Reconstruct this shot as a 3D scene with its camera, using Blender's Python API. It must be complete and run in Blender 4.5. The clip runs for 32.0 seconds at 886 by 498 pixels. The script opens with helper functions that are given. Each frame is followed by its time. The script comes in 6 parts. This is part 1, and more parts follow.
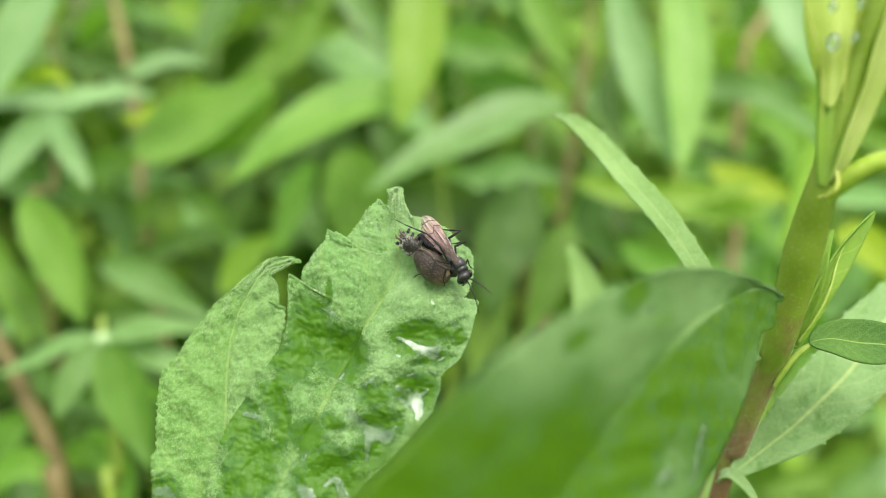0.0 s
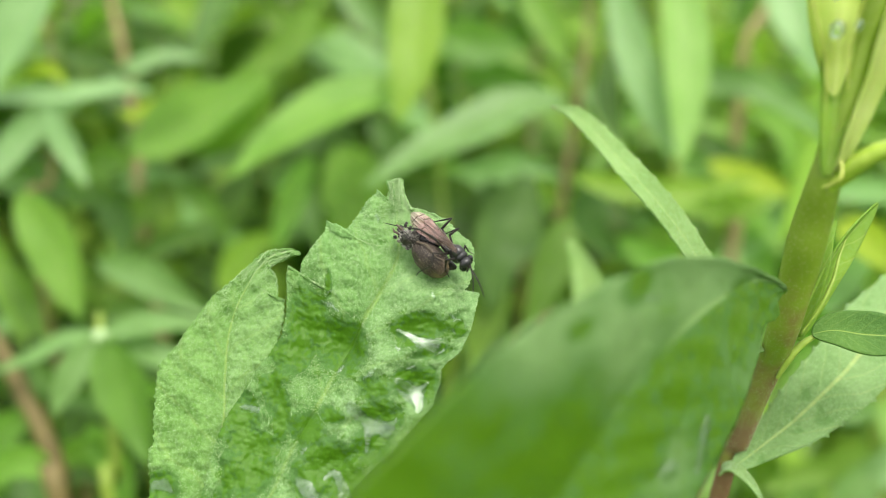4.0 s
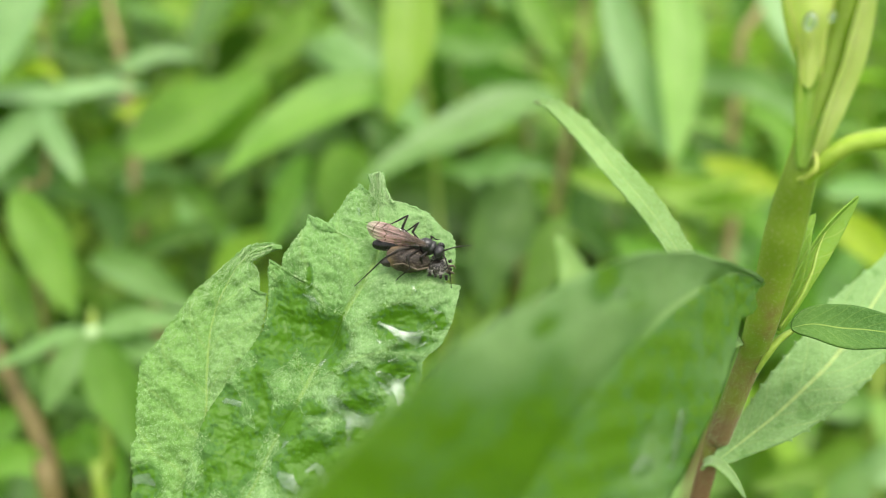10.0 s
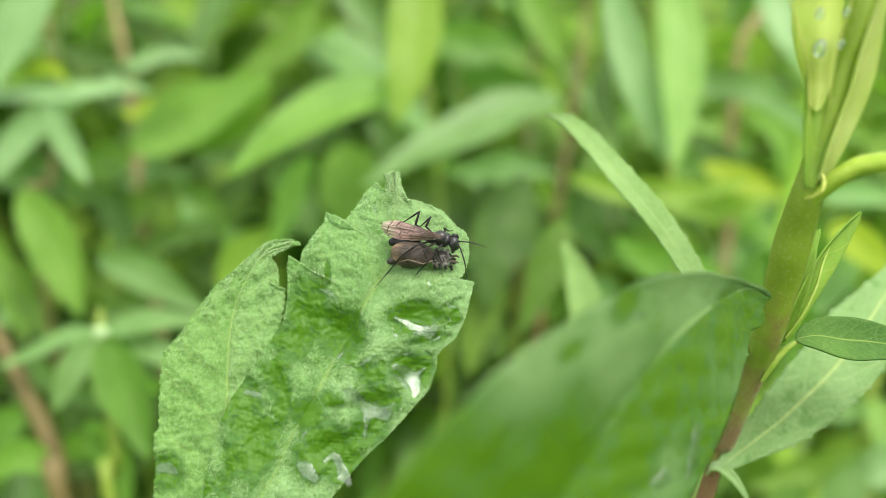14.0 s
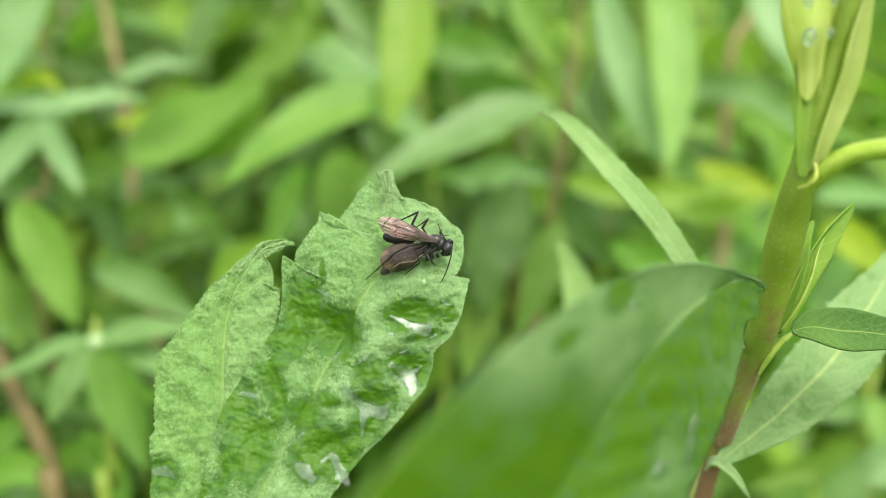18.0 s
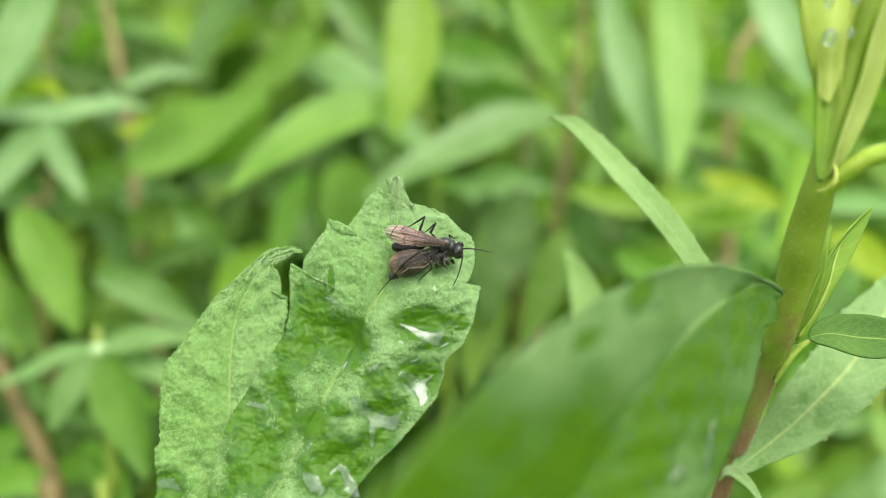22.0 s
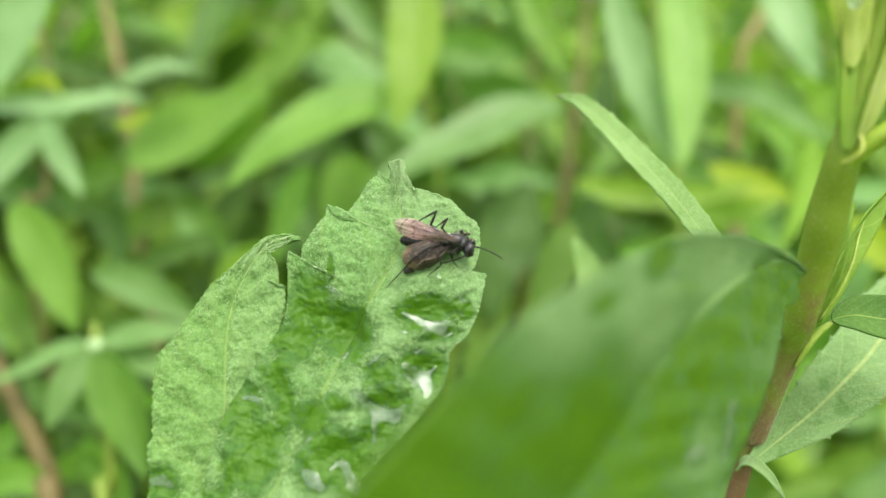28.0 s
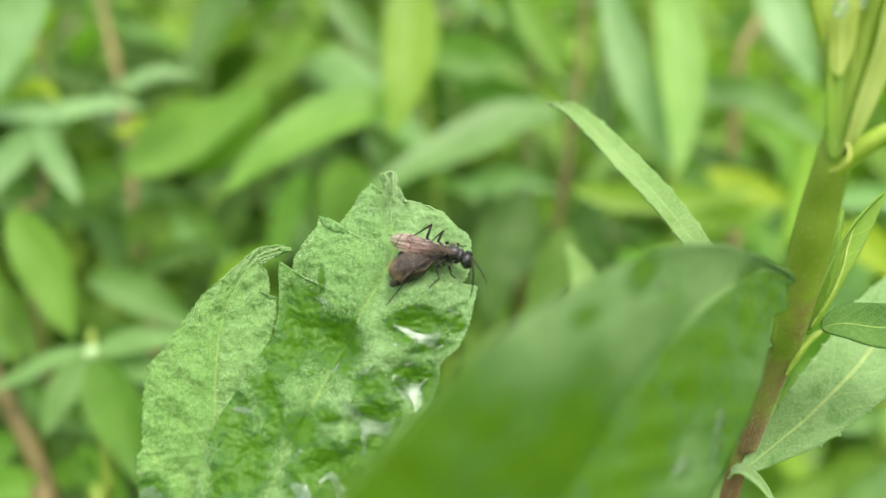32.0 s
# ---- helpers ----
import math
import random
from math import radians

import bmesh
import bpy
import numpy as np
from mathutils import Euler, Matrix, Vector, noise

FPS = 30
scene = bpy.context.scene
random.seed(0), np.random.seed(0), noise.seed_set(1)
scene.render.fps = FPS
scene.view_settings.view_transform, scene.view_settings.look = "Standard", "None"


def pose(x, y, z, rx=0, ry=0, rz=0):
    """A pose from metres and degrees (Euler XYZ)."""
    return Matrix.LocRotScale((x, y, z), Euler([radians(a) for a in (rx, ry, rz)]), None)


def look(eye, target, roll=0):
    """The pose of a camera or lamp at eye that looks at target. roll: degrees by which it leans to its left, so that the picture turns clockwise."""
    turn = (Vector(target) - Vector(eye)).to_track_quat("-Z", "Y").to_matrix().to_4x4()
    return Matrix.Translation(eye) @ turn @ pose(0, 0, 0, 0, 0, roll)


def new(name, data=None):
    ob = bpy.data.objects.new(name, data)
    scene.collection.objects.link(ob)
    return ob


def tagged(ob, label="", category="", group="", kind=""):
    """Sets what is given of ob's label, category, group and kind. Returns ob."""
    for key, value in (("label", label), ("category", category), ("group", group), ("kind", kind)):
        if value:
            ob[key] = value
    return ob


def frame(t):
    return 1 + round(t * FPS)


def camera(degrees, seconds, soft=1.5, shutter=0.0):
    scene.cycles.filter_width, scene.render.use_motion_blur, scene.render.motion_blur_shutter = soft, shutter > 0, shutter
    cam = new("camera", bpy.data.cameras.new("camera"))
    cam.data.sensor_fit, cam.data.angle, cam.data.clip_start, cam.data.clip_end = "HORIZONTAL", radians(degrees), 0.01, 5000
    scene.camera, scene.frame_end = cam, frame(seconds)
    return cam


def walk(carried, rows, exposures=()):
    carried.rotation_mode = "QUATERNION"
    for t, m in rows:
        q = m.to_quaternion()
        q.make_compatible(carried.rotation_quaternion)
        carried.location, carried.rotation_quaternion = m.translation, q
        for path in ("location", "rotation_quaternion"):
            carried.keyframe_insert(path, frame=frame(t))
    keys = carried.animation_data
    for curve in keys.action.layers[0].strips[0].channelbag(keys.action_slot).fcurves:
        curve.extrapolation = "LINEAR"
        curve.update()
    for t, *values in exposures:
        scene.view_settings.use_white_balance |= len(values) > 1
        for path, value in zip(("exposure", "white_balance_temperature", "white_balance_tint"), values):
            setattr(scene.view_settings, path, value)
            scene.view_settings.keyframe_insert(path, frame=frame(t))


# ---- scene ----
import numpy as np
from mathutils.bvhtree import BVHTree

# The plan is in millimetres; mm() turns a place of it into metres.
cam = camera(60, 32.0, soft=0.8)
cam.data.dof.use_dof = True
cam.data.dof.focus_distance = 0.0783
cam.data.dof.aperture_fstop = 10.8
cam.data.dof.aperture_blades = 0

PATH = [
    (0, pose(0.00000, 0.00000, 0.62000, 70.088, -0.007, 0.008)),
    (0.5, pose(-0.00034, -0.00012, 0.62058, 69.975, -0.140, 0.075)),
    (1, pose(0.00007, -0.00110, 0.62112, 69.686, -0.300, 0.182)),
    (1.5, pose(-0.00006, -0.00035, 0.62020, 70.005, -0.138, 0.002)),
    (2, pose(0.00003, -0.00050, 0.62072, 69.936, -0.050, -0.120)),
    (2.5, pose(0.00077, -0.00072, 0.62065, 69.923, -0.110, 0.038)),
    (3, pose(0.00021, -0.00035, 0.62012, 70.085, -0.118, -0.021)),
    (3.5, pose(-0.00033, 0.00018, 0.61962, 69.951, 0.016, -0.073)),
    (5.5, pose(0.00096, 0.00050, 0.61843, 70.035, 0.067, -0.362)),
    (6, pose(0.00137, 0.00046, 0.61883, 70.004, 0.237, -0.252)),
    (6.5, pose(0.00116, -0.00009, 0.61953, 69.763, -0.036, -0.093)),
    (7, pose(0.00069, -0.00068, 0.62040, 69.611, -0.127, 0.055)),
    (7.5, pose(0.00133, -0.00096, 0.62044, 69.842, -0.161, -0.023)),
    (8, pose(0.00281, -0.00091, 0.62019, 70.007, -0.037, -0.229)),
    (8.5, pose(0.00287, -0.00042, 0.61964, 70.041, 0.112, -0.295)),
    (9, pose(0.00255, 0.00018, 0.61884, 70.145, 0.201, -0.344)),
    (9.5, pose(0.00236, -0.00011, 0.61900, 70.202, 0.099, -0.222)),
    (10, pose(0.00221, 0.00014, 0.61859, 69.965, 0.166, 0.009)),
    (10.5, pose(0.00148, 0.00007, 0.61867, 69.837, 0.108, -0.015)),
    (11, pose(0.00052, 0.00083, 0.61765, 69.901, 0.088, 0.043)),
    (11.5, pose(0.00110, 0.00058, 0.61838, 69.906, 0.073, -0.104)),
    (12, pose(0.00128, 0.00001, 0.61863, 69.854, 0.031, -0.158)),
    (12.5, pose(0.00089, -0.00059, 0.61961, 69.635, -0.033, -0.051)),
    (13, pose(0.00066, -0.00080, 0.61984, 69.744, -0.046, -0.081)),
    (13.5, pose(0.00091, -0.00109, 0.62027, 69.795, -0.238, -0.109)),
    (14, pose(-0.00023, -0.00163, 0.62096, 69.658, -0.380, -0.259)),
    (14.5, pose(-0.00086, -0.00145, 0.62137, 69.583, -0.302, -0.179)),
    (16.5, pose(-0.00053, -0.00159, 0.62112, 70.067, -0.178, -0.840)),
    (17, pose(-0.00021, -0.00149, 0.62063, 70.080, -0.188, -0.811)),
    (17.5, pose(-0.00046, -0.00155, 0.61938, 70.101, 0.035, -0.714)),
    (18, pose(0.00005, -0.00190, 0.61964, 70.375, 0.339, -0.783)),
    (18.5, pose(-0.00025, -0.00185, 0.61990, 70.928, 0.229, -1.008)),
    (19, pose(-0.00025, -0.00134, 0.61886, 71.314, 0.200, -1.279)),
    (19.5, pose(-0.00143, -0.00042, 0.61860, 71.413, 0.288, -1.246)),
    (20, pose(-0.00126, 0.00007, 0.61804, 71.596, 0.390, -1.221)),
    (20.5, pose(-0.00081, -0.00053, 0.61840, 71.507, 0.224, -1.040)),
    (21, pose(-0.00088, -0.00068, 0.61825, 71.428, 0.368, -0.875)),
    (21.5, pose(-0.00156, -0.00042, 0.61781, 71.392, 0.331, -0.826)),
    (22, pose(-0.00111, -0.00095, 0.61852, 71.245, 0.206, -0.734)),
    (22.5, pose(-0.00105, -0.00069, 0.61817, 71.328, 0.190, -0.793)),
    (23, pose(-0.00117, 0.00008, 0.61757, 71.432, 0.411, -0.917)),
    (23.5, pose(-0.00194, 0.00111, 0.61676, 71.559, 0.575, -0.890)),
    (24, pose(-0.00130, 0.00154, 0.61632, 71.619, 0.625, -0.831)),
    (24.5, pose(-0.00059, 0.00143, 0.61610, 71.488, 0.596, -0.714)),
    (25, pose(-0.00028, 0.00103, 0.61587, 71.379, 0.572, -0.635)),
    (25.5, pose(-0.00065, 0.00103, 0.61598, 71.307, 0.575, -0.556)),
    (27.5, pose(-0.00113, 0.00043, 0.61655, 71.148, 0.617, -0.674)),
    (28, pose(-0.00139, 0.00148, 0.61541, 71.386, 0.543, -0.663)),
    (28.5, pose(-0.00114, 0.00189, 0.61540, 71.486, 0.630, -0.783)),
    (29, pose(-0.00079, 0.00217, 0.61494, 71.489, 0.675, -0.833)),
    (29.5, pose(-0.00109, 0.00136, 0.61574, 71.479, 0.648, -0.582)),
    (30, pose(-0.00123, 0.00155, 0.61582, 71.568, 0.628, -0.725)),
    (30.5, pose(-0.00106, 0.00184, 0.61582, 71.686, 0.687, -0.949)),
    (31, pose(0.00098, 0.00188, 0.61553, 71.858, 0.941, -0.854)),
    (31.5, pose(0.00063, 0.00178, 0.61573, 71.799, 0.836, -0.773)),
    (32, pose(-0.00012, 0.00171, 0.61587, 71.670, 0.744, -0.601)),
]
walk(cam, PATH)

# ---- light: a bright overcast sky, with a wide soft sun high behind the camera ----
SUN_ELEVATION, SUN_TURN = radians(62), radians(-150)
world = bpy.data.worlds.new("overcast_sky")
scene.world = world
world.use_nodes = True
wn = world.node_tree.nodes
wl = world.node_tree.links
sky = wn.new("ShaderNodeTexSky")
sky.sky_type = "NISHITA"
sky.sun_disc = False
sky.sun_elevation = SUN_ELEVATION
sky.sun_rotation = -SUN_TURN
sky.dust_density = 6.0
sky.ozone_density = 0.6
cloud = wn.new("ShaderNodeMix")
cloud.data_type = "RGBA"
cloud.inputs["Factor"].default_value = 0.72
cloud.inputs["B"].default_value = (9.6, 9.5, 9.0, 1)
wl.new(sky.outputs["Color"], cloud.inputs["A"])
wl.new(cloud.outputs["Result"], wn["Background"].inputs["Color"])
wn["Background"].inputs["Strength"].default_value = 0.13

sun_data = bpy.data.lights.new("sun", "SUN")
sun_data.energy = 2.2
sun_data.angle = radians(25)
sun_data.color = (1.0, 0.96, 0.9)
sun = new("sun", sun_data)
sun.matrix_world = look((0, 0, 0), (-math.sin(SUN_TURN) * math.cos(SUN_ELEVATION) * -1, -math.cos(SUN_TURN) * math.cos(SUN_ELEVATION), -math.sin(SUN_ELEVATION)))
sun.location = (0, -1, 4)
scene.view_settings.exposure = 0.57


# ---- materials ----
def nodes_of(name):
    m = bpy.data.materials.new(name)
    m.use_nodes = True
    return m, m.node_tree.nodes, m.node_tree.links, m.node_tree.nodes["Principled BSDF"]


def mixed(n, l, kind, fac, a, b):
    """A colour mix; fac, a and b are sockets or values."""
    x = n.new("ShaderNodeMix")
    x.data_type = "RGBA"
    x.blend_type = kind
    for key, v in (("Factor", fac), ("A", a), ("B", b)):
        if hasattr(v, "links"):
            l.new(v, x.inputs[key])
        elif key == "Factor":
            x.inputs[key].default_value = v
        else:
            x.inputs[key].default_value = (*v, 1)
    return x.outputs["Result"]


def noisy(n, l, scale, detail=3.0, rough=0.5, source=None):
    x = n.new("ShaderNodeTexNoise")
    x.inputs["Scale"].default_value = scale
    x.inputs["Detail"].default_value = detail
    x.inputs["Roughness"].default_value = rough
    if source is None:
        source = n.new("ShaderNodeTexCoord").outputs["Object"]
    l.new(source, x.inputs["Vector"])
    return x.outputs["Fac"]


def ramped(n, l, fac, lo, hi):
    x = n.new("ShaderNodeMapRange")
    x.inputs["From Min"].default_value = lo
    x.inputs["From Max"].default_value = hi
    x.interpolation_type = "SMOOTHSTEP"
    l.new(fac, x.inputs["Value"])
    return x.outputs["Result"]


def sums(n, l, op, a, b=None, c=None):
    x = n.new("ShaderNodeMath")
    x.operation = op
    for i, v in enumerate((a, b, c)):
        if v is None:
            continue
        if hasattr(v, "links"):
            l.new(v, x.inputs[i])
        else:
            x.inputs[i].default_value = v
    return x.outputs[0]


def leaf_material(name, dark, light, vein, rough=0.5, through_light=0.3, ribs=14.0, fuzz=0.0, random_tint=0.0, wet=False, tip=None, mm_grain=1.0, rib_width=1.0, pits=0.0, side_veins=0.45, half_tones=0.0):
    """A leaf: two greens mottled at two scales, a pale midrib and side veins along the blade, light through the blade."""
    m, n, l, bsdf = nodes_of(name)
    uv = n.new("ShaderNodeTexCoord").outputs["UV"]
    sep = n.new("ShaderNodeSeparateXYZ")
    l.new(uv, sep.inputs[0])
    along = sep.outputs[0]
    across = sums(n, l, "ABSOLUTE", sums(n, l, "SUBTRACT", sep.outputs[1], 0.5))
    coarse = noisy(n, l, 160 * mm_grain, 3)
    fine = noisy(n, l, 2700 * mm_grain, 4, 0.7)
    col = mixed(n, l, "MIX", ramped(n, l, coarse, 0.3, 0.7), dark, light)
    # midrib and side veins
    midrib = ramped(n, l, across, 0.022 * rib_width, 0.008 * rib_width)
    warp = sums(n, l, "MULTIPLY", sums(n, l, "SUBTRACT", coarse, 0.5), 0.10)
    saw = sums(n, l, "FRACT", sums(n, l, "ADD", sums(n, l, "MULTIPLY", sums(n, l, "SUBTRACT", along, sums(n, l, "MULTIPLY", across, 0.42)), ribs), sums(n, l, "MULTIPLY", warp, 8.0)))
    side = ramped(n, l, sums(n, l, "ABSOLUTE", sums(n, l, "SUBTRACT", saw, 0.5)), 0.07, 0.015)
    side = sums(n, l, "MULTIPLY", side, sums(n, l, "MULTIPLY", ramped(n, l, along, 0.95, 0.75), side_veins))
    midrib = sums(n, l, "MULTIPLY", midrib, ramped(n, l, along, 0.99, 0.85))
    veins = sums(n, l, "MAXIMUM", midrib, side)
    col = mixed(n, l, "MIX", sums(n, l, "MULTIPLY", veins, 0.75), col, vein)
    if fuzz:
        speck = noisy(n, l, 9000, 2, 0.6)
        hairy = noisy(n, l, 14000, 2, 0.6)
        col = mixed(n, l, "MIX", sums(n, l, "MULTIPLY", ramped(n, l, fine, 0.46, 0.62), fuzz), col, (0.29, 0.52, 0.18))
        col = mixed(n, l, "MIX", sums(n, l, "MULTIPLY", ramped(n, l, fine, 0.45, 0.33), fuzz * 0.3), col, (0.075, 0.21, 0.02))
        col = mixed(n, l, "MIX", sums(n, l, "MULTIPLY", ramped(n, l, speck, 0.55, 0.68), fuzz), col, (0.44, 0.66, 0.31))
        col = mixed(n, l, "MIX", sums(n, l, "MULTIPLY", ramped(n, l, speck, 0.44, 0.34), fuzz * 0.25), col, (0.06, 0.19, 0.018))
        col = mixed(n, l, "MIX", sums(n, l, "MULTIPLY", ramped(n, l, hairy, 0.58, 0.7), fuzz * 0.5), col, (0.56, 0.74, 0.44))
        fine = sums(n, l, "ADD", fine, sums(n, l, "ADD", sums(n, l, "MULTIPLY", speck, 1.0), sums(n, l, "MULTIPLY", hairy, 0.7)))
    if half_tones:
        # Pale down on the right half, with light and shade put into the colour.
        half = ramped(n, l, sep.outputs[1], 0.49, 0.6)
        patchy = sums(n, l, "MULTIPLY_ADD", noisy(n, l, 420, 4, 0.65), 1.0, -0.1)
        col = mixed(n, l, "MIX", sums(n, l, "MULTIPLY", sums(n, l, "MULTIPLY", half, patchy), half_tones), col, (0.45, 0.64, 0.35))
        left_dark = sums(n, l, "MULTIPLY", sums(n, l, "SUBTRACT", 1.0, half), ramped(n, l, noisy(n, l, 330, 5, 0.62), 0.42, 0.62))
        col = mixed(n, l, "MIX", sums(n, l, "MULTIPLY", left_dark, half_tones * 0.25), col, (0.085, 0.235, 0.02))
        col = mixed(n, l, "MIX", sums(n, l, "MULTIPLY", ramped(n, l, noisy(n, l, 1300, 4, 0.72), 0.55, 0.66), half_tones * 0.12), col, (0.10, 0.26, 0.025))
        col = mixed(n, l, "MIX", sums(n, l, "MULTIPLY", veins, 0.32), col, vein)
    if tip:
        col = mixed(n, l, "MIX", ramped(n, l, along, 0.93, 1.0), col, tip)
    if random_tint:
        info = n.new("ShaderNodeObjectInfo")
        hsv = n.new("ShaderNodeHueSaturation")
        l.new(sums(n, l, "MULTIPLY_ADD", info.outputs["Random"], random_tint * 0.05, 0.5 - random_tint * 0.035), hsv.inputs["Hue"])
        l.new(sums(n, l, "MULTIPLY_ADD", info.outputs["Random"], random_tint, 1.0 - random_tint * 0.5), hsv.inputs["Value"])
        l.new(col, hsv.inputs["Color"])
        col = hsv.outputs["Color"]
    rough_out = sums(n, l, "MULTIPLY_ADD", fine, 0.2, rough - 0.1)
    height = sums(n, l, "ADD", sums(n, l, "MULTIPLY", fine, 0.8 if fuzz else 0.3), sums(n, l, "ADD", coarse, sums(n, l, "MULTIPLY", veins, -0.15)))
    if pits:
        cells = n.new("ShaderNodeTexVoronoi")
        cells.feature = "SMOOTH_F1"
        cells.inputs["Scale"].default_value = 750
        l.new(n.new("ShaderNodeTexCoord").outputs["Object"], cells.inputs["Vector"])
        crumple = noisy(n, l, 520, 6, 0.68)
        crest = sums(n, l, "SUBTRACT", sums(n, l, "MULTIPLY", crumple, 1.6), cells.outputs["Distance"])
        col = mixed(n, l, "MIX", sums(n, l, "MULTIPLY", ramped(n, l, crest, 0.25, -0.05), min(0.4, pits * 0.2)), col, (0.075, 0.22, 0.015))
        height = sums(n, l, "ADD", height, sums(n, l, "MULTIPLY", crest, pits))
    if wet:
        mask = n.new("ShaderNodeAttribute")
        mask.attribute_name = "wet"
        ragged = noisy(n, l, 800, 6, 0.7)
        crisp = noisy(n, l, 2200, 3, 0.6)
        ragged = sums(n, l, "ADD", ragged, sums(n, l, "MULTIPLY", sums(n, l, "SUBTRACT", crisp, 0.5), 0.75))
        film = ramped(n, l, sums(n, l, "ADD", mask.outputs["Fac"], sums(n, l, "MULTIPLY", sums(n, l, "SUBTRACT", ragged, 0.5), 2.2)), 0.53, 0.57)
        # Besides damp, this tone carries shade that the masks put in.
        damp = ramped(n, l, sums(n, l, "ADD", mask.outputs["Fac"], sums(n, l, "MULTIPLY", sums(n, l, "SUBTRACT", coarse, 0.5), 0.6)), 0.05, 0.55)
        col = mixed(n, l, "MIX", sums(n, l, "MULTIPLY", damp, 0.82), col, (0.05, 0.16, 0.016))
        col = mixed(n, l, "MIX", sums(n, l, "MULTIPLY", film, 0.9), col, wet)
        rough_out = sums(n, l, "MULTIPLY", rough_out, sums(n, l, "MULTIPLY_ADD", film, -0.42, 1.0))
    bump = n.new("ShaderNodeBump")
    bump.inputs["Strength"].default_value = 0.5
    bump.inputs["Distance"].default_value = 0.0003 / mm_grain
    if wet:
        l.new(sums(n, l, "MULTIPLY_ADD", film, -0.25, 0.5), bump.inputs["Strength"])
    l.new(height, bump.inputs["Height"])
    l.new(col, bsdf.inputs["Base Color"])
    l.new(rough_out, bsdf.inputs["Roughness"])
    l.new(bump.outputs[0], bsdf.inputs["Normal"])
    bsdf.inputs["IOR"].default_value = 1.42
    glow = n.new("ShaderNodeBsdfTranslucent")
    l.new(mixed(n, l, "MULTIPLY", 1.0, col, (1.25, 1.35, 0.55)), glow.inputs["Color"])
    both = n.new("ShaderNodeMixShader")
    both.inputs[0].default_value = through_light
    l.new(bsdf.outputs[0], both.inputs[1])
    l.new(glow.outputs[0], both.inputs[2])
    l.new(both.outputs[0], n["Material Output"].inputs["Surface"])
    return m


def plain_material(name, a, b, rough, scale, metal=0.0, bump_depth=0.00005, strength=0.4, shine=0.5):
    m, n, l, bsdf = nodes_of(name)
    big = noisy(n, l, scale, 4, 0.6)
    small = noisy(n, l, scale * 7, 2, 0.6)
    both = sums(n, l, "ADD", sums(n, l, "MULTIPLY", big, 0.6), sums(n, l, "MULTIPLY", small, 0.4))
    l.new(mixed(n, l, "MIX", ramped(n, l, both, 0.35, 0.65), a, b), bsdf.inputs["Base Color"])
    l.new(sums(n, l, "MULTIPLY_ADD", small, 0.25, rough - 0.12), bsdf.inputs["Roughness"])
    bsdf.inputs["Metallic"].default_value = metal
    bsdf.inputs["Specular IOR Level"].default_value = shine
    bump = n.new("ShaderNodeBump")
    bump.inputs["Strength"].default_value = strength
    bump.inputs["Distance"].default_value = bump_depth
    l.new(both, bump.inputs["Height"])
    l.new(bump.outputs[0], bsdf.inputs["Normal"])
    return m


def stem_material(name, low, high, z_low, z_high):
    """A downy stem that turns from reddish brown below to green above, with pale hairs."""
    m, n, l, bsdf = nodes_of(name)
    geo = n.new("ShaderNodeNewGeometry")
    sep = n.new("ShaderNodeSeparateXYZ")
    l.new(geo.outputs["Position"], sep.inputs[0])
    streak = noisy(n, l, 260, 3)
    rise = ramped(n, l, sums(n, l, "ADD", sep.outputs[2], sums(n, l, "MULTIPLY", sums(n, l, "SUBTRACT", streak, 0.5), 0.05)), z_low, z_high)
    col = mixed(n, l, "MIX", rise, low, high)
    hairs = noisy(n, l, 4200, 3, 0.75)
    col = mixed(n, l, "MIX", sums(n, l, "MULTIPLY", ramped(n, l, hairs, 0.54, 0.68), 0.35), col, (0.46, 0.42, 0.26))
    l.new(col, bsdf.inputs["Base Color"])
    bsdf.inputs["Roughness"].default_value = 0.55
    bump = n.new("ShaderNodeBump")
    bump.inputs["Strength"].default_value = 0.5
    bump.inputs["Distance"].default_value = 0.00008
    l.new(hairs, bump.inputs["Height"])
    l.new(bump.outputs[0], bsdf.inputs["Normal"])
    return m


def water_material():
    """A film of rain water over trapped air: clear, with a silvery sky reflection."""
    m, n, l, bsdf = nodes_of("rain_water")
    bump = n.new("ShaderNodeBump")
    bump.inputs["Strength"].default_value = 0.2
    bump.inputs["Distance"].default_value = 0.00008
    l.new(noisy(n, l, 1100, 2), bump.inputs["Height"])
    clear = n.new("ShaderNodeBsdfTransparent")
    clear.inputs["Color"].default_value = (0.93, 1.0, 0.9, 1)
    shine = n.new("ShaderNodeBsdfGlossy")
    shine.inputs["Roughness"].default_value = 0.42
    shine.inputs["Color"].default_value = (0.6, 0.67, 0.62, 1)
    l.new(bump.outputs[0], shine.inputs["Normal"])
    both = n.new("ShaderNodeMixShader")
    edge = n.new("ShaderNodeFresnel")
    edge.inputs["IOR"].default_value = 1.6
    l.new(bump.outputs[0], edge.inputs["Normal"])
    l.new(sums(n, l, "MULTIPLY_ADD", edge.outputs[0], 0.6, 0.15), both.inputs[0])
    l.new(clear.outputs[0], both.inputs[1])
    l.new(shine.outputs[0], both.inputs[2])
    l.new(both.outputs[0], n["Material Output"].inputs["Surface"])
    return m


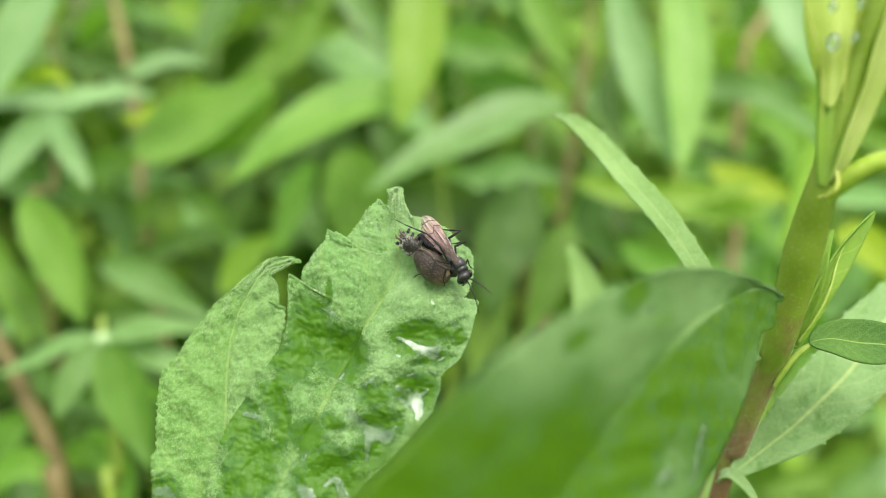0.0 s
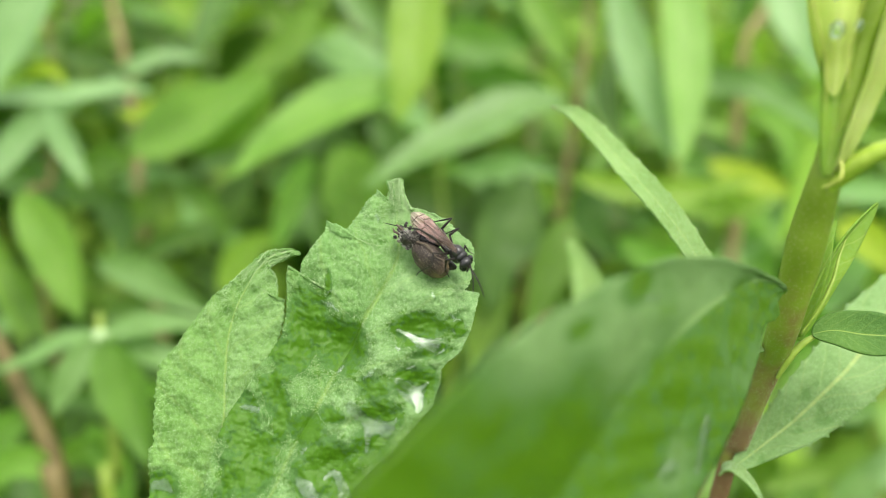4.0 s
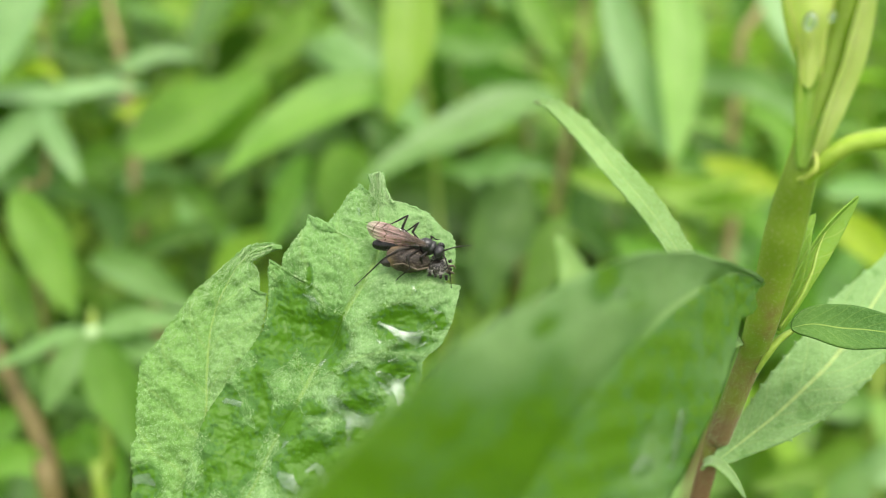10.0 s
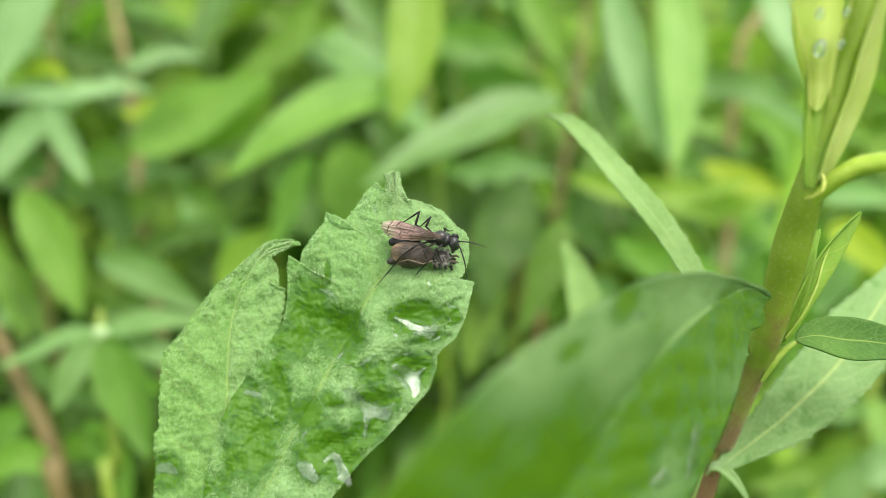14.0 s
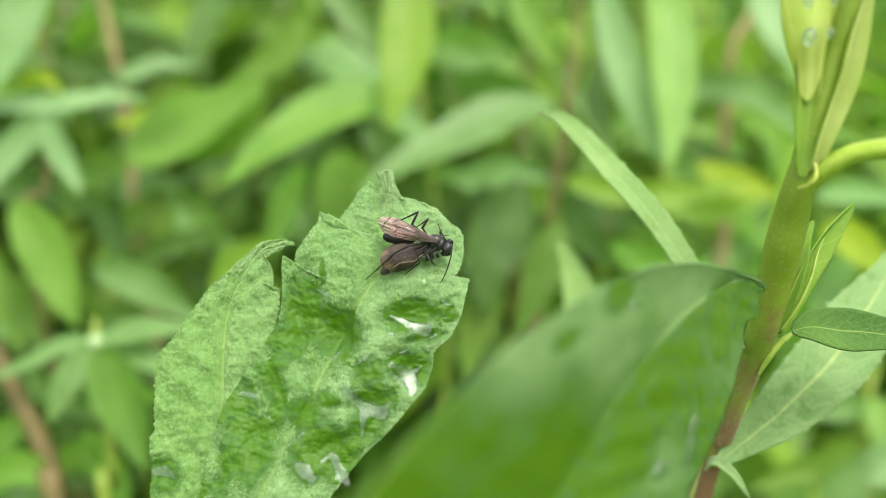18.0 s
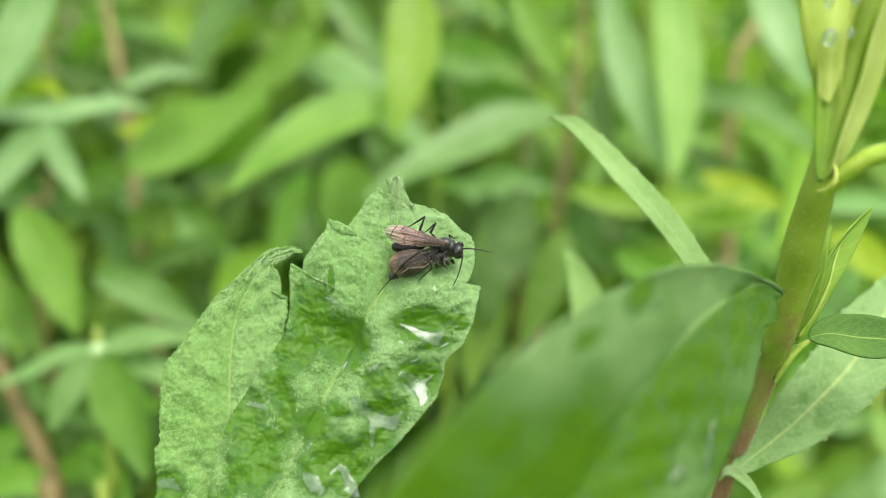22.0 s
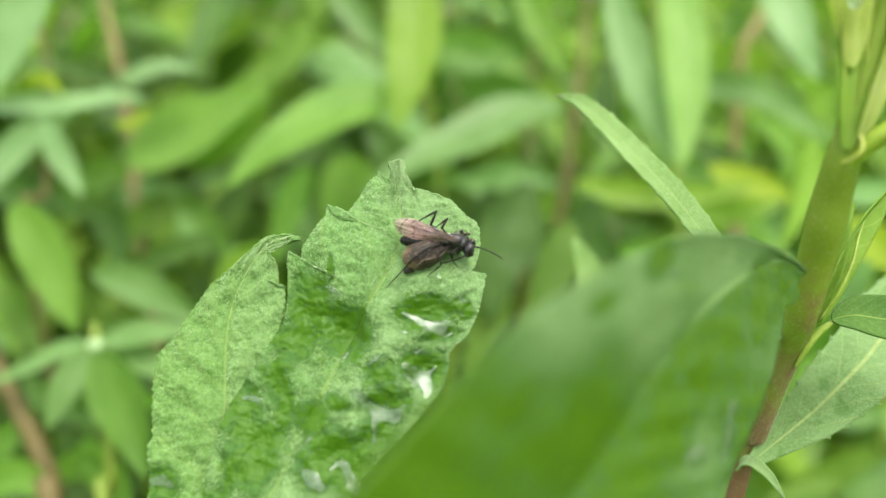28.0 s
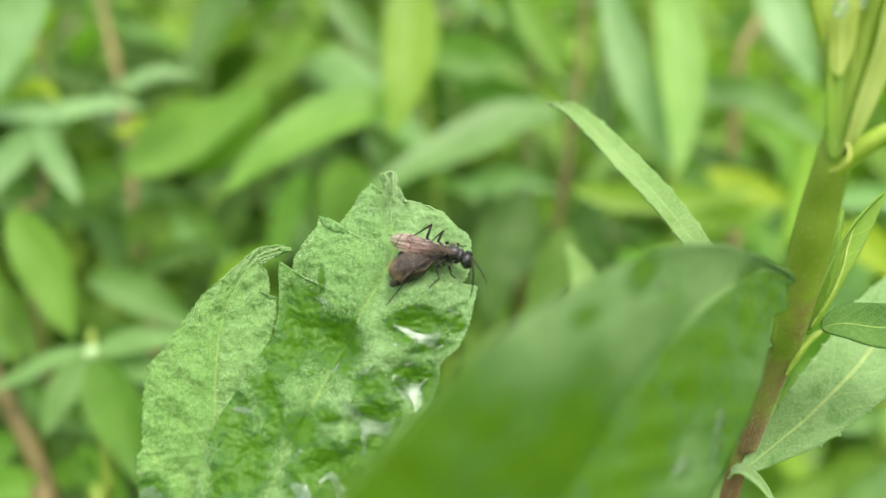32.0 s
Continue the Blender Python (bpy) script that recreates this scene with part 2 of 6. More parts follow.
WATER = water_material()
WET = (0.075, 0.205, 0.004)
MUGWORT = leaf_material("mugwort_leaf", (0.125, 0.285, 0.055), (0.19, 0.385, 0.105), (0.32, 0.50, 0.12), rough=0.46, through_light=0.2, ribs=7, fuzz=0.65, wet=WET, rib_width=0.8, pits=2.0, side_veins=0.3, half_tones=0.5)
MUGWORT_SIDE = leaf_material("mugwort_side_lobe", (0.14, 0.31, 0.05), (0.195, 0.385, 0.085), (0.32, 0.48, 0.12), rough=0.48, through_light=0.22, ribs=7, fuzz=0.5, wet=WET, rib_width=0.8, pits=1.7, side_veins=0.3, half_tones=0.3)
NEAR = leaf_material("near_leaf", (0.14, 0.26, 0.075), (0.21, 0.36, 0.13), (0.26, 0.42, 0.14), rough=0.36, through_light=0.2, ribs=9, fuzz=0.1, wet=(0.075, 0.18, 0.002), rib_width=1.0, side_veins=0.06)
GOLDENROD = leaf_material("goldenrod_leaf", (0.21, 0.37, 0.085), (0.30, 0.475, 0.15), (0.48, 0.61, 0.22), rough=0.5, through_light=0.25, ribs=9, fuzz=0.6, pits=1.0, side_veins=0.25, tip=(0.16, 0.09, 0.03))
BROAD = leaf_material("broad_goldenrod_leaf", (0.19, 0.345, 0.105), (0.28, 0.455, 0.17), (0.56, 0.66, 0.24), rough=0.5, through_light=0.25, ribs=9, fuzz=0.5, pits=2.0, side_veins=0.3, rib_width=1.7)
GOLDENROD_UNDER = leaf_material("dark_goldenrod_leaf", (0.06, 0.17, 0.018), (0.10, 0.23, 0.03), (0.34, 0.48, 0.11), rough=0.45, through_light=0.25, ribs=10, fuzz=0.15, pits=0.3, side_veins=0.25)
FRESH = leaf_material("fresh_leaf", (0.20, 0.375, 0.03), (0.27, 0.46, 0.06), (0.36, 0.54, 0.12), rough=0.42, through_light=0.42, random_tint=0.15, mm_grain=0.4)
MIDDLE = leaf_material("middle_green_leaf", (0.145, 0.32, 0.034), (0.205, 0.40, 0.062), (0.28, 0.45, 0.11), rough=0.42, through_light=0.44, random_tint=0.4, mm_grain=0.4)
BLUISH = leaf_material("bluish_leaf", (0.13, 0.275, 0.065), (0.195, 0.37, 0.115), (0.28, 0.44, 0.16), rough=0.38, through_light=0.28, random_tint=0.25, mm_grain=0.4)
PALE = leaf_material("pale_leaf", (0.22, 0.41, 0.085), (0.30, 0.50, 0.14), (0.38, 0.56, 0.18), rough=0.4, through_light=0.4, random_tint=0.12, mm_grain=0.4)
PALE_BLUE = leaf_material("pale_bluish_leaf", (0.19, 0.355, 0.125), (0.265, 0.44, 0.19), (0.33, 0.48, 0.22), rough=0.36, through_light=0.3, random_tint=0.15, mm_grain=0.4)
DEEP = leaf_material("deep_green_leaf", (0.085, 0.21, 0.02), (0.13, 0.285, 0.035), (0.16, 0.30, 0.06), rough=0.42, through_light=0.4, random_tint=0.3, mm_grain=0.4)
# A darker copy of the leaf green that stands in for shade.
SHADED = leaf_material("shaded_leaf", (0.04, 0.11, 0.012), (0.075, 0.17, 0.022), (0.10, 0.21, 0.04), rough=0.45, through_light=0.2, random_tint=0.3, mm_grain=0.4)
YELLOW = leaf_material("yellowing_leaf", (0.31, 0.46, 0.025), (0.40, 0.54, 0.055), (0.46, 0.58, 0.12), rough=0.45, through_light=0.45, random_tint=0.2, mm_grain=0.4)
AXIL_GREEN = leaf_material("young_green_leaf", (0.20, 0.37, 0.025), (0.29, 0.47, 0.045), (0.48, 0.56, 0.16), rough=0.45, through_light=0.4, ribs=6, fuzz=0.2)
AXIL = leaf_material("pale_young_leaf", (0.46, 0.56, 0.15), (0.60, 0.67, 0.29), (0.62, 0.58, 0.2), rough=0.35, through_light=0.5, ribs=6)
CLASP = plain_material("bright_leaf_base", (0.26, 0.42, 0.025), (0.40, 0.54, 0.07), 0.45, 350)
AXIL_GLASSY = leaf_material("glossy_young_leaf", (0.50, 0.60, 0.12), (0.68, 0.75, 0.30), (0.66, 0.72, 0.28), rough=0.2, through_light=0.5, ribs=6)
STEM = stem_material("downy_stem", (0.19, 0.105, 0.05), (0.175, 0.28, 0.014), 0.566, 0.590)
GREEN_STEM = plain_material("green_stem", (0.18, 0.28, 0.03), (0.26, 0.36, 0.05), 0.5, 300)
PINK_RIDGE = plain_material("pinkish_ridge", (0.28, 0.30, 0.055), (0.38, 0.38, 0.12), 0.55, 400)
LIGHT_STALK = plain_material("light_green_stalk", (0.22, 0.34, 0.035), (0.33, 0.44, 0.08), 0.5, 300)
PALE_STEM = plain_material("pale_stalk", (0.38, 0.46, 0.06), (0.52, 0.58, 0.14), 0.45, 300)
HAIR = plain_material("pale_hair", (0.28, 0.47, 0.16), (0.50, 0.67, 0.36), 0.45, 3000)
BROWN_STEM = plain_material("brown_stem", (0.12, 0.095, 0.03), (0.19, 0.15, 0.05), 0.6, 150)
TAN_STEM = plain_material("dry_stem", (0.26, 0.20, 0.09), (0.36, 0.28, 0.13), 0.7, 150)
SOIL = plain_material("soil", (0.06, 0.075, 0.02), (0.13, 0.145, 0.045), 0.95, 30, bump_depth=0.01, strength=0.8)


# ---- shapes ----
def mm(p):
    return Vector(p) * 0.001


def part(name, bm, material, parent, label="", smooth=True):
    """Links a bmesh as one mesh object under a thing or part (or at top level, with no parent)."""
    data = bpy.data.meshes.new(name)
    bm.to_mesh(data)
    bm.free()
    if smooth:
        data.polygons.foreach_set("use_smooth", [True] * len(data.polygons))
    data.materials.append(material)
    ob = new(name, data)
    if parent is not None:
        ob.parent = parent
    if label:
        tagged(ob, label)
    return ob


def thing(name, place, label, category, group="", kind=""):
    ob = new(name)
    ob.empty_display_size = 0.01
    ob.location = mm(place)
    return tagged(ob, label, category, group, kind)


def curve_at(points, s):
    """A smooth curve through the points, s from 0 to 1."""
    k = s * (len(points) - 1)
    i = min(int(k), len(points) - 2)
    t = k - i
    a, b, c, d = (Vector(points[min(max(j, 0), len(points) - 1)]) for j in (i - 1, i, i + 1, i + 2))
    return 0.5 * (2 * b + (c - a) * t + (2 * a - 5 * b + 4 * c - d) * t * t + (3 * b - a - 3 * c + d) * t * t * t)


def line_at(points, s):
    """A bent line through rows of (s, place)."""
    for (s0, a), (s1, b) in zip(points, points[1:]):
        if s <= s1:
            return Vector(a).lerp(Vector(b), (s - s0) / (s1 - s0))
    return Vector(points[-1][1])


def number_at(points, s):
    for (s0, a), (s1, b) in zip(points, points[1:]):
        if s <= s1:
            return a + (b - a) * (s - s0) / (s1 - s0)
    return points[-1][1]


def tube(points, radii, sides=10, steps=24, origin=(0, 0, 0), flat=1.0, ridges=0.0):
    """A closed tapering tube along a smooth curve, in mm, about origin."""
    bm = bmesh.new()
    rings = []
    side = None
    for i in range(steps + 1):
        s = i / steps
        p = curve_at(points, s)
        ahead = (curve_at(points, min(s + 0.01, 1)) - curve_at(points, max(s - 0.01, 0))).normalized()
        if side is None:
            side = ahead.orthogonal().normalized()
        side = (side - ahead * side.dot(ahead)).normalized()
        up = ahead.cross(side)
        r = number_at(radii, s)
        ring = []
        for k in range(sides):
            a = 2 * math.pi * k / sides
            q = r * (1 + ridges * (k % 2))
            ring.append(bm.verts.new((p + side * math.cos(a) * q + up * math.sin(a) * q * flat - Vector(origin)) * 0.001))
        rings.append(ring)
    for a, b in zip(rings, rings[1:]):
        for k in range(sides):
            bm.faces.new((a[k], a[(k + 1) % sides], b[(k + 1) % sides], b[k]))
    bm.faces.new(rings[0][::-1])
    bm.faces.new(rings[-1])
    return bm


def lump(centre, radii, turn=(0, 0, 0), taper=0.0, waist=0.0, bands=0, rough=0.0, segments=28, rings=18):
    """A rounded body part, about centre, in mm: tapered towards its rear, with bands."""
    bm = bmesh.new()
    bmesh.ops.create_uvsphere(bm, u_segments=segments, v_segments=rings, radius=1.0, matrix=Matrix.Rotation(math.pi / 2, 4, "Y"))
    spin = Euler([radians(a) for a in turn]).to_matrix()
    for v in bm.verts:
        x = v.co.x
        k = 1 + taper * x - waist * (1 - min(1, abs(x) * 3))
        if bands:
            k *= 1 - 0.05 * max(0.0, math.cos((x + 1) * bands * math.pi)) ** 6
        p = Vector((x * radii[0], v.co.y * radii[1] * k, v.co.z * radii[2] * k))
        if rough:
            p += p.normalized() * rough * noise.noise(p * 2.5)
        v.co = (Vector(centre) + spin @ p) * 0.001
    return bm


def add_bm(into, other):
    """Joins the second bmesh into the first."""
    data = bpy.data.meshes.new("joined")
    other.to_mesh(data)
    other.free()
    into.from_mesh(data)
    bpy.data.meshes.remove(data)
    return into


def sheet(place_of, along, across, origin, wet_shade_of=None):
    """A grid mesh of place_of(s, v), s from 0 to 1, v from -1 to 1, with its uv, and how wet and shaded it is."""
    verts, uvs, wet_shades = [], [], []
    for i in range(along + 1):
        for j in range(across + 1):
            s, v = i / along, 2 * j / across - 1
            p = place_of(s, v)
            verts.append(tuple((p - Vector(origin)) * 0.001))
            uvs.append((s, 0.5 + 0.5 * v))
            wet_shades.append(wet_shade_of(p, s, v) if wet_shade_of else 0.0)
    faces = [(i * (across + 1) + j, i * (across + 1) + j + 1, (i + 1) * (across + 1) + j + 1, (i + 1) * (across + 1) + j) for i in range(along) for j in range(across)]
    data = bpy.data.meshes.new("blade")
    data.from_pydata(verts, [], faces)
    layer = data.uv_layers.new(name="UVMap")
    for loop in data.loops:
        layer.data[loop.index].uv = uvs[loop.vertex_index]
    if wet_shade_of:
        data.attributes.new("wet", "FLOAT", "POINT").data.foreach_set("value", wet_shades)
    data.polygons.foreach_set("use_smooth", [True] * len(data.polygons))
    return data


def mesh_part(name, data, material, parent, label="", thick=0.0):
    if not data.materials:
        data.materials.append(material)
    ob = new(name, data)
    ob.parent = parent
    if label:
        tagged(ob, label)
    if thick:
        solid = ob.modifiers.new("thickness", "SOLIDIFY")
        solid.thickness = thick * 0.001
        solid.offset = -1.0
    return ob


def down(name, data, material, parent, count, length, seed, facing, thin=1.0, below=None):
    """Short fine hairs scattered over a mesh, joined, lighter where they catch the light."""
    rng = random.Random(seed)
    wet = data.attributes["wet"].data if "wet" in data.attributes else None
    polys = data.polygons
    verts, faces = [], []
    for _ in range(count):
        face = polys[rng.randrange(len(polys))]
        if wet and wet[face.vertices[0]].value > 0.42:
            continue
        a, b, c, d = (data.vertices[i].co for i in face.vertices[:4]) if len(face.vertices) == 4 else (data.vertices[face.vertices[i]].co for i in (0, 1, 2, 0))
        p = a.lerp(b, rng.random()).lerp(d.lerp(c, rng.random()), rng.random())
        if below is not None and p.z > below - 0.03 * rng.random():
            continue
        n = face.normal if face.normal.dot(facing) > 0 or facing.length < 0.1 else -face.normal
        way = (n + Vector((rng.uniform(-0.9, 0.9), rng.uniform(-0.9, 0.9), rng.uniform(-0.9, 0.9)))).normalized()
        side = way.orthogonal().normalized() * 0.000022 * thin
        k = len(verts)
        verts += [tuple(p - side), tuple(p + side), tuple(p + way * length * 0.001 * rng.uniform(0.5, 1.2))]
        faces.append((k, k + 1, k + 2))
    mesh = bpy.data.meshes.new(name)
    mesh.from_pydata(verts, [], faces)
    mesh.materials.append(material)
    ob = new(name, mesh)
    ob.parent = parent
    return tagged(ob, "fine pale hairs", kind="stuff")


def lobe(rib, left, right, face, origin, along=150, across=80, bulge=1.0, wrinkle=0.35, cell=3.0, wet_shade_of=None, teeth=0.0, tooth_count=40, grain=0.0, relief=None):
    """A blade between two edges with its midrib sunk: rib as points, the edges as rows of (s, place)."""
    face = Vector(face).normalized()

    def place(s, v):
        r = curve_at(rib, s)
        e = line_at(left if v < 0 else right, s)
        a = abs(v)
        if teeth:
            saw = (s * tooth_count) % 1.0
            e = e + (e - r).normalized() * teeth * (saw - 0.5) * min(1, (1 - s) * 12)
        p = r.lerp(e, a)
        w = (e - r).length
        # the halves arch up beside the midrib and curl down at the edge
        p = p + face * bulge * w * 0.12 * math.sin(math.pi * a ** 0.7)
        if relief:
            p = p + face * relief(p)
        q = p / cell
        puck = noise.noise(q) + 0.5 * noise.noise(q * 2.3) + 0.25 * noise.noise(q * 4.6)
        rib_wave = math.sin((s * 26 - a * 5) * 2.0) * 0.35
        out = wrinkle * (puck + rib_wave) * min(1, a * 5) * min(1, (1.02 - a) * 6 + 0.35)
        if grain:
            dry = 1.0 - (0.75 * min(1.0, 2 * max(0.0, wet_shade_of(p, s, v) - 0.35)) if wet_shade_of else 0.0)
            out += 0.13 * noise.noise(p * 0.8) + 0.05 * noise.noise(p * 1.4 + Vector((9, 0, 0)))
            out += grain * dry * (noise.noise(p * 1.9) * 1.3 + noise.noise(p * 4.2) * 0.7 + noise.noise(p * 6.5) * 0.5)
        return p + face * out

    return sheet(place, along, across, origin, wet_shade_of)


def lance(rib, width, face, origin, fold=0.25, along=28, across=8, peak=0.42, teeth=0.0, teeth_count=12, twist=0.0, base=0.12, ripple=0.0, wet_shade_of=None):
    """A lance-shaped blade along a curved rib; width is the whole width in mm, fold lifts the halves. Teeth are small and point ahead."""
    face = Vector(face).normalized()

    def place(s, v):
        p = curve_at(rib, s)
        ahead = (curve_at(rib, min(s + 0.02, 1)) - curve_at(rib, max(s - 0.02, 0))).normalized()
        side = ahead.cross(face).normalized()
        if twist:
            side = Matrix.Rotation(twist * (s - 0.5), 3, ahead) @ side
        up = side.cross(ahead).normalized()
        w = (s / peak) ** 0.8 if s < peak else max(0.0, 1 - ((s - peak) / (1 - peak)) ** 1.7)
        w = max(w if s > peak else base + (1 - base) * math.sin(min(1, w) * math.pi / 2), 0.015) * width / 2
        if teeth and abs(v) > 0.99:
            saw = (s * teeth_count) % 1.0
            w += teeth * max(0.0, saw - 0.75) * 4 * (0.2 < s < 0.95)
        rise = fold * w * abs(v) ** 1.4 + ripple * width * 0.1 * noise.noise(Vector((s * 5, v * 1.5, width)))
        return p + side * v * w + up * rise

    return sheet(place, along, across, origin, wet_shade_of)


# ---- ground ----
def build_ground():
    bm = bmesh.new()
    rings, turns = 60, 48
    grid = []
    for i in range(rings + 1):
        r = 0.05 * 1.19 ** i if i else 0.0
        row = []
        for k in range(turns):
            a = 2 * math.pi * k / turns
            x, y = r * math.cos(a), r * math.sin(a)
            row.append(bm.verts.new((x, y, 0.012 * noise.noise(Vector((x * 5, y * 5, 0))) - 0.012)))
        grid.append(row)
    for a, b in zip(grid, grid[1:]):
        for k in range(turns):
            bm.faces.new((a[k], b[k], b[(k + 1) % turns], a[(k + 1) % turns]))
    ob = part("ground", bm, SOIL, None)
    tagged(ob, "dark damp soil under the dense green plants", "ground", kind="structure")


build_ground()


# ---- the lobed leaf on which the insects stand ----
TOWARD = Vector((-0.04, -0.85, 0.53)).normalized()
PUDDLES = [((-2.5, 69.7, 585.9), 2.5, 1.3), ((-1.1, 68.3, 583.8), 1.7, 0.6), ((1.0, 69.7, 586.2), 0.7, 0.8), ((1.6, 69.2, 585.5), 0.6, 0.5), ((-3.1, 66.9, 581.4), 1.8, 1.3), ((-1.5, 66.6, 581.1), 0.9, 1.3), ((-6.8, 66.8, 581.0), 1.5, 1.0), ((-6.2, 65.2, 578.6), 1.9, 1.4), ((-4.7, 65.0, 578.3), 0.8, 0.8), ((-7.1, 63.7, 576.1), 1.7, 1.4), ((-11.0, 63.2, 574.9), 2.8, 1.7), ((-12.3, 62.4, 573.6), 2.2, 1.7), ((-10.1, 62.3, 573.6), 2.2, 1.9), ((-11.5, 72.4, 589.6), 0.3, 1.0), ((-13.7, 70.2, 585.8), 1.9, 2.8), ((-10.3, 68.9, 584.1), 2.5, 2.2), ((-14.7, 68.5, 583.2), 1.5, 1.5), ((-19.7, 65.0, 577.2), 1.5, 2.3), ((-15.9, 65.5, 578.2), 0.8, 2.2), ((-18.5, 63.7, 575.3), 2.2, 1.3), ((-13.3, 64.7, 577.1), 1.7, 1.3), ((-18.9, 62.6, 573.4), 2.2, 1.5), ((-10.8, 65.4, 578.6), 1.1, 0.6)]
# swellings and hollows of the blade: place, half width, half height, lift
RELIEF = [((-13.6, 69.7, 585.1), 2.2, 3.9, -1.35), ((-10.3, 68.8, 584.0), 2.5, 2.2, -1.65), ((-17.4, 64.5, 576.6), 3.4, 4.5, -1.05), ((-5.5, 75.8, 595.4), 0.9, 2.2, -0.75), ((-7.6, 75.7, 595.1), 0.8, 1.9, 0.52), ((-2.5, 69.5, 585.7), 2.4, 1.2, -0.90), ((-0.8, 68.3, 583.8), 1.7, 0.6, -0.52), ((-3.0, 66.6, 581.0), 1.8, 1.4, -0.90), ((-6.4, 65.0, 578.2), 2.2, 1.5, -0.90), ((-10.9, 62.7, 574.3), 2.6, 2.1, -1.05), ((-7.7, 70.7, 587.1), 1.3, 3.9, 0.75), ((-5.3, 68.2, 583.4), 2.2, 1.9, 0.75), ((-9.2, 66.6, 580.5), 1.5, 1.4, 0.68), ((-10.7, 73.6, 591.5), 2.2, 2.6, 0.75), ((-1.4, 71.1, 588.2), 2.8, 1.9, 0.60), ((-4.7, 65.8, 579.6), 1.3, 0.9, 0.45), ((0.9, 70.4, 587.3), 0.7, 2.6, 0.45)]


def wet_shade_at(p, s, v):
    # The left half is damp; its turned-away shade is put in as well.
    best = (0.40 + 0.45 * noise.noise(p / 2.2)) * max(0.0, min(1.0, -v * 5)) * max(0.0, min(1.0, (0.62 - s) * 6))
    for c, rx, rz in PUDDLES:
        d = p - Vector(c)
        q = math.sqrt((d.x / rx) ** 2 + (d.z / rz) ** 2)
        best = max(best, 1.05 - 0.55 * q)
    return max(0.0, min(1.0, best))


def swell(p):
    """How far the blade stands out or sinks at a place."""
    out = 0.0
    for c, rx, rz, lift in RELIEF:
        d = p - Vector(c)
        out += lift * math.exp(-1.2 * ((d.x / rx) ** 2 + (d.z / rz) ** 2))
    return out


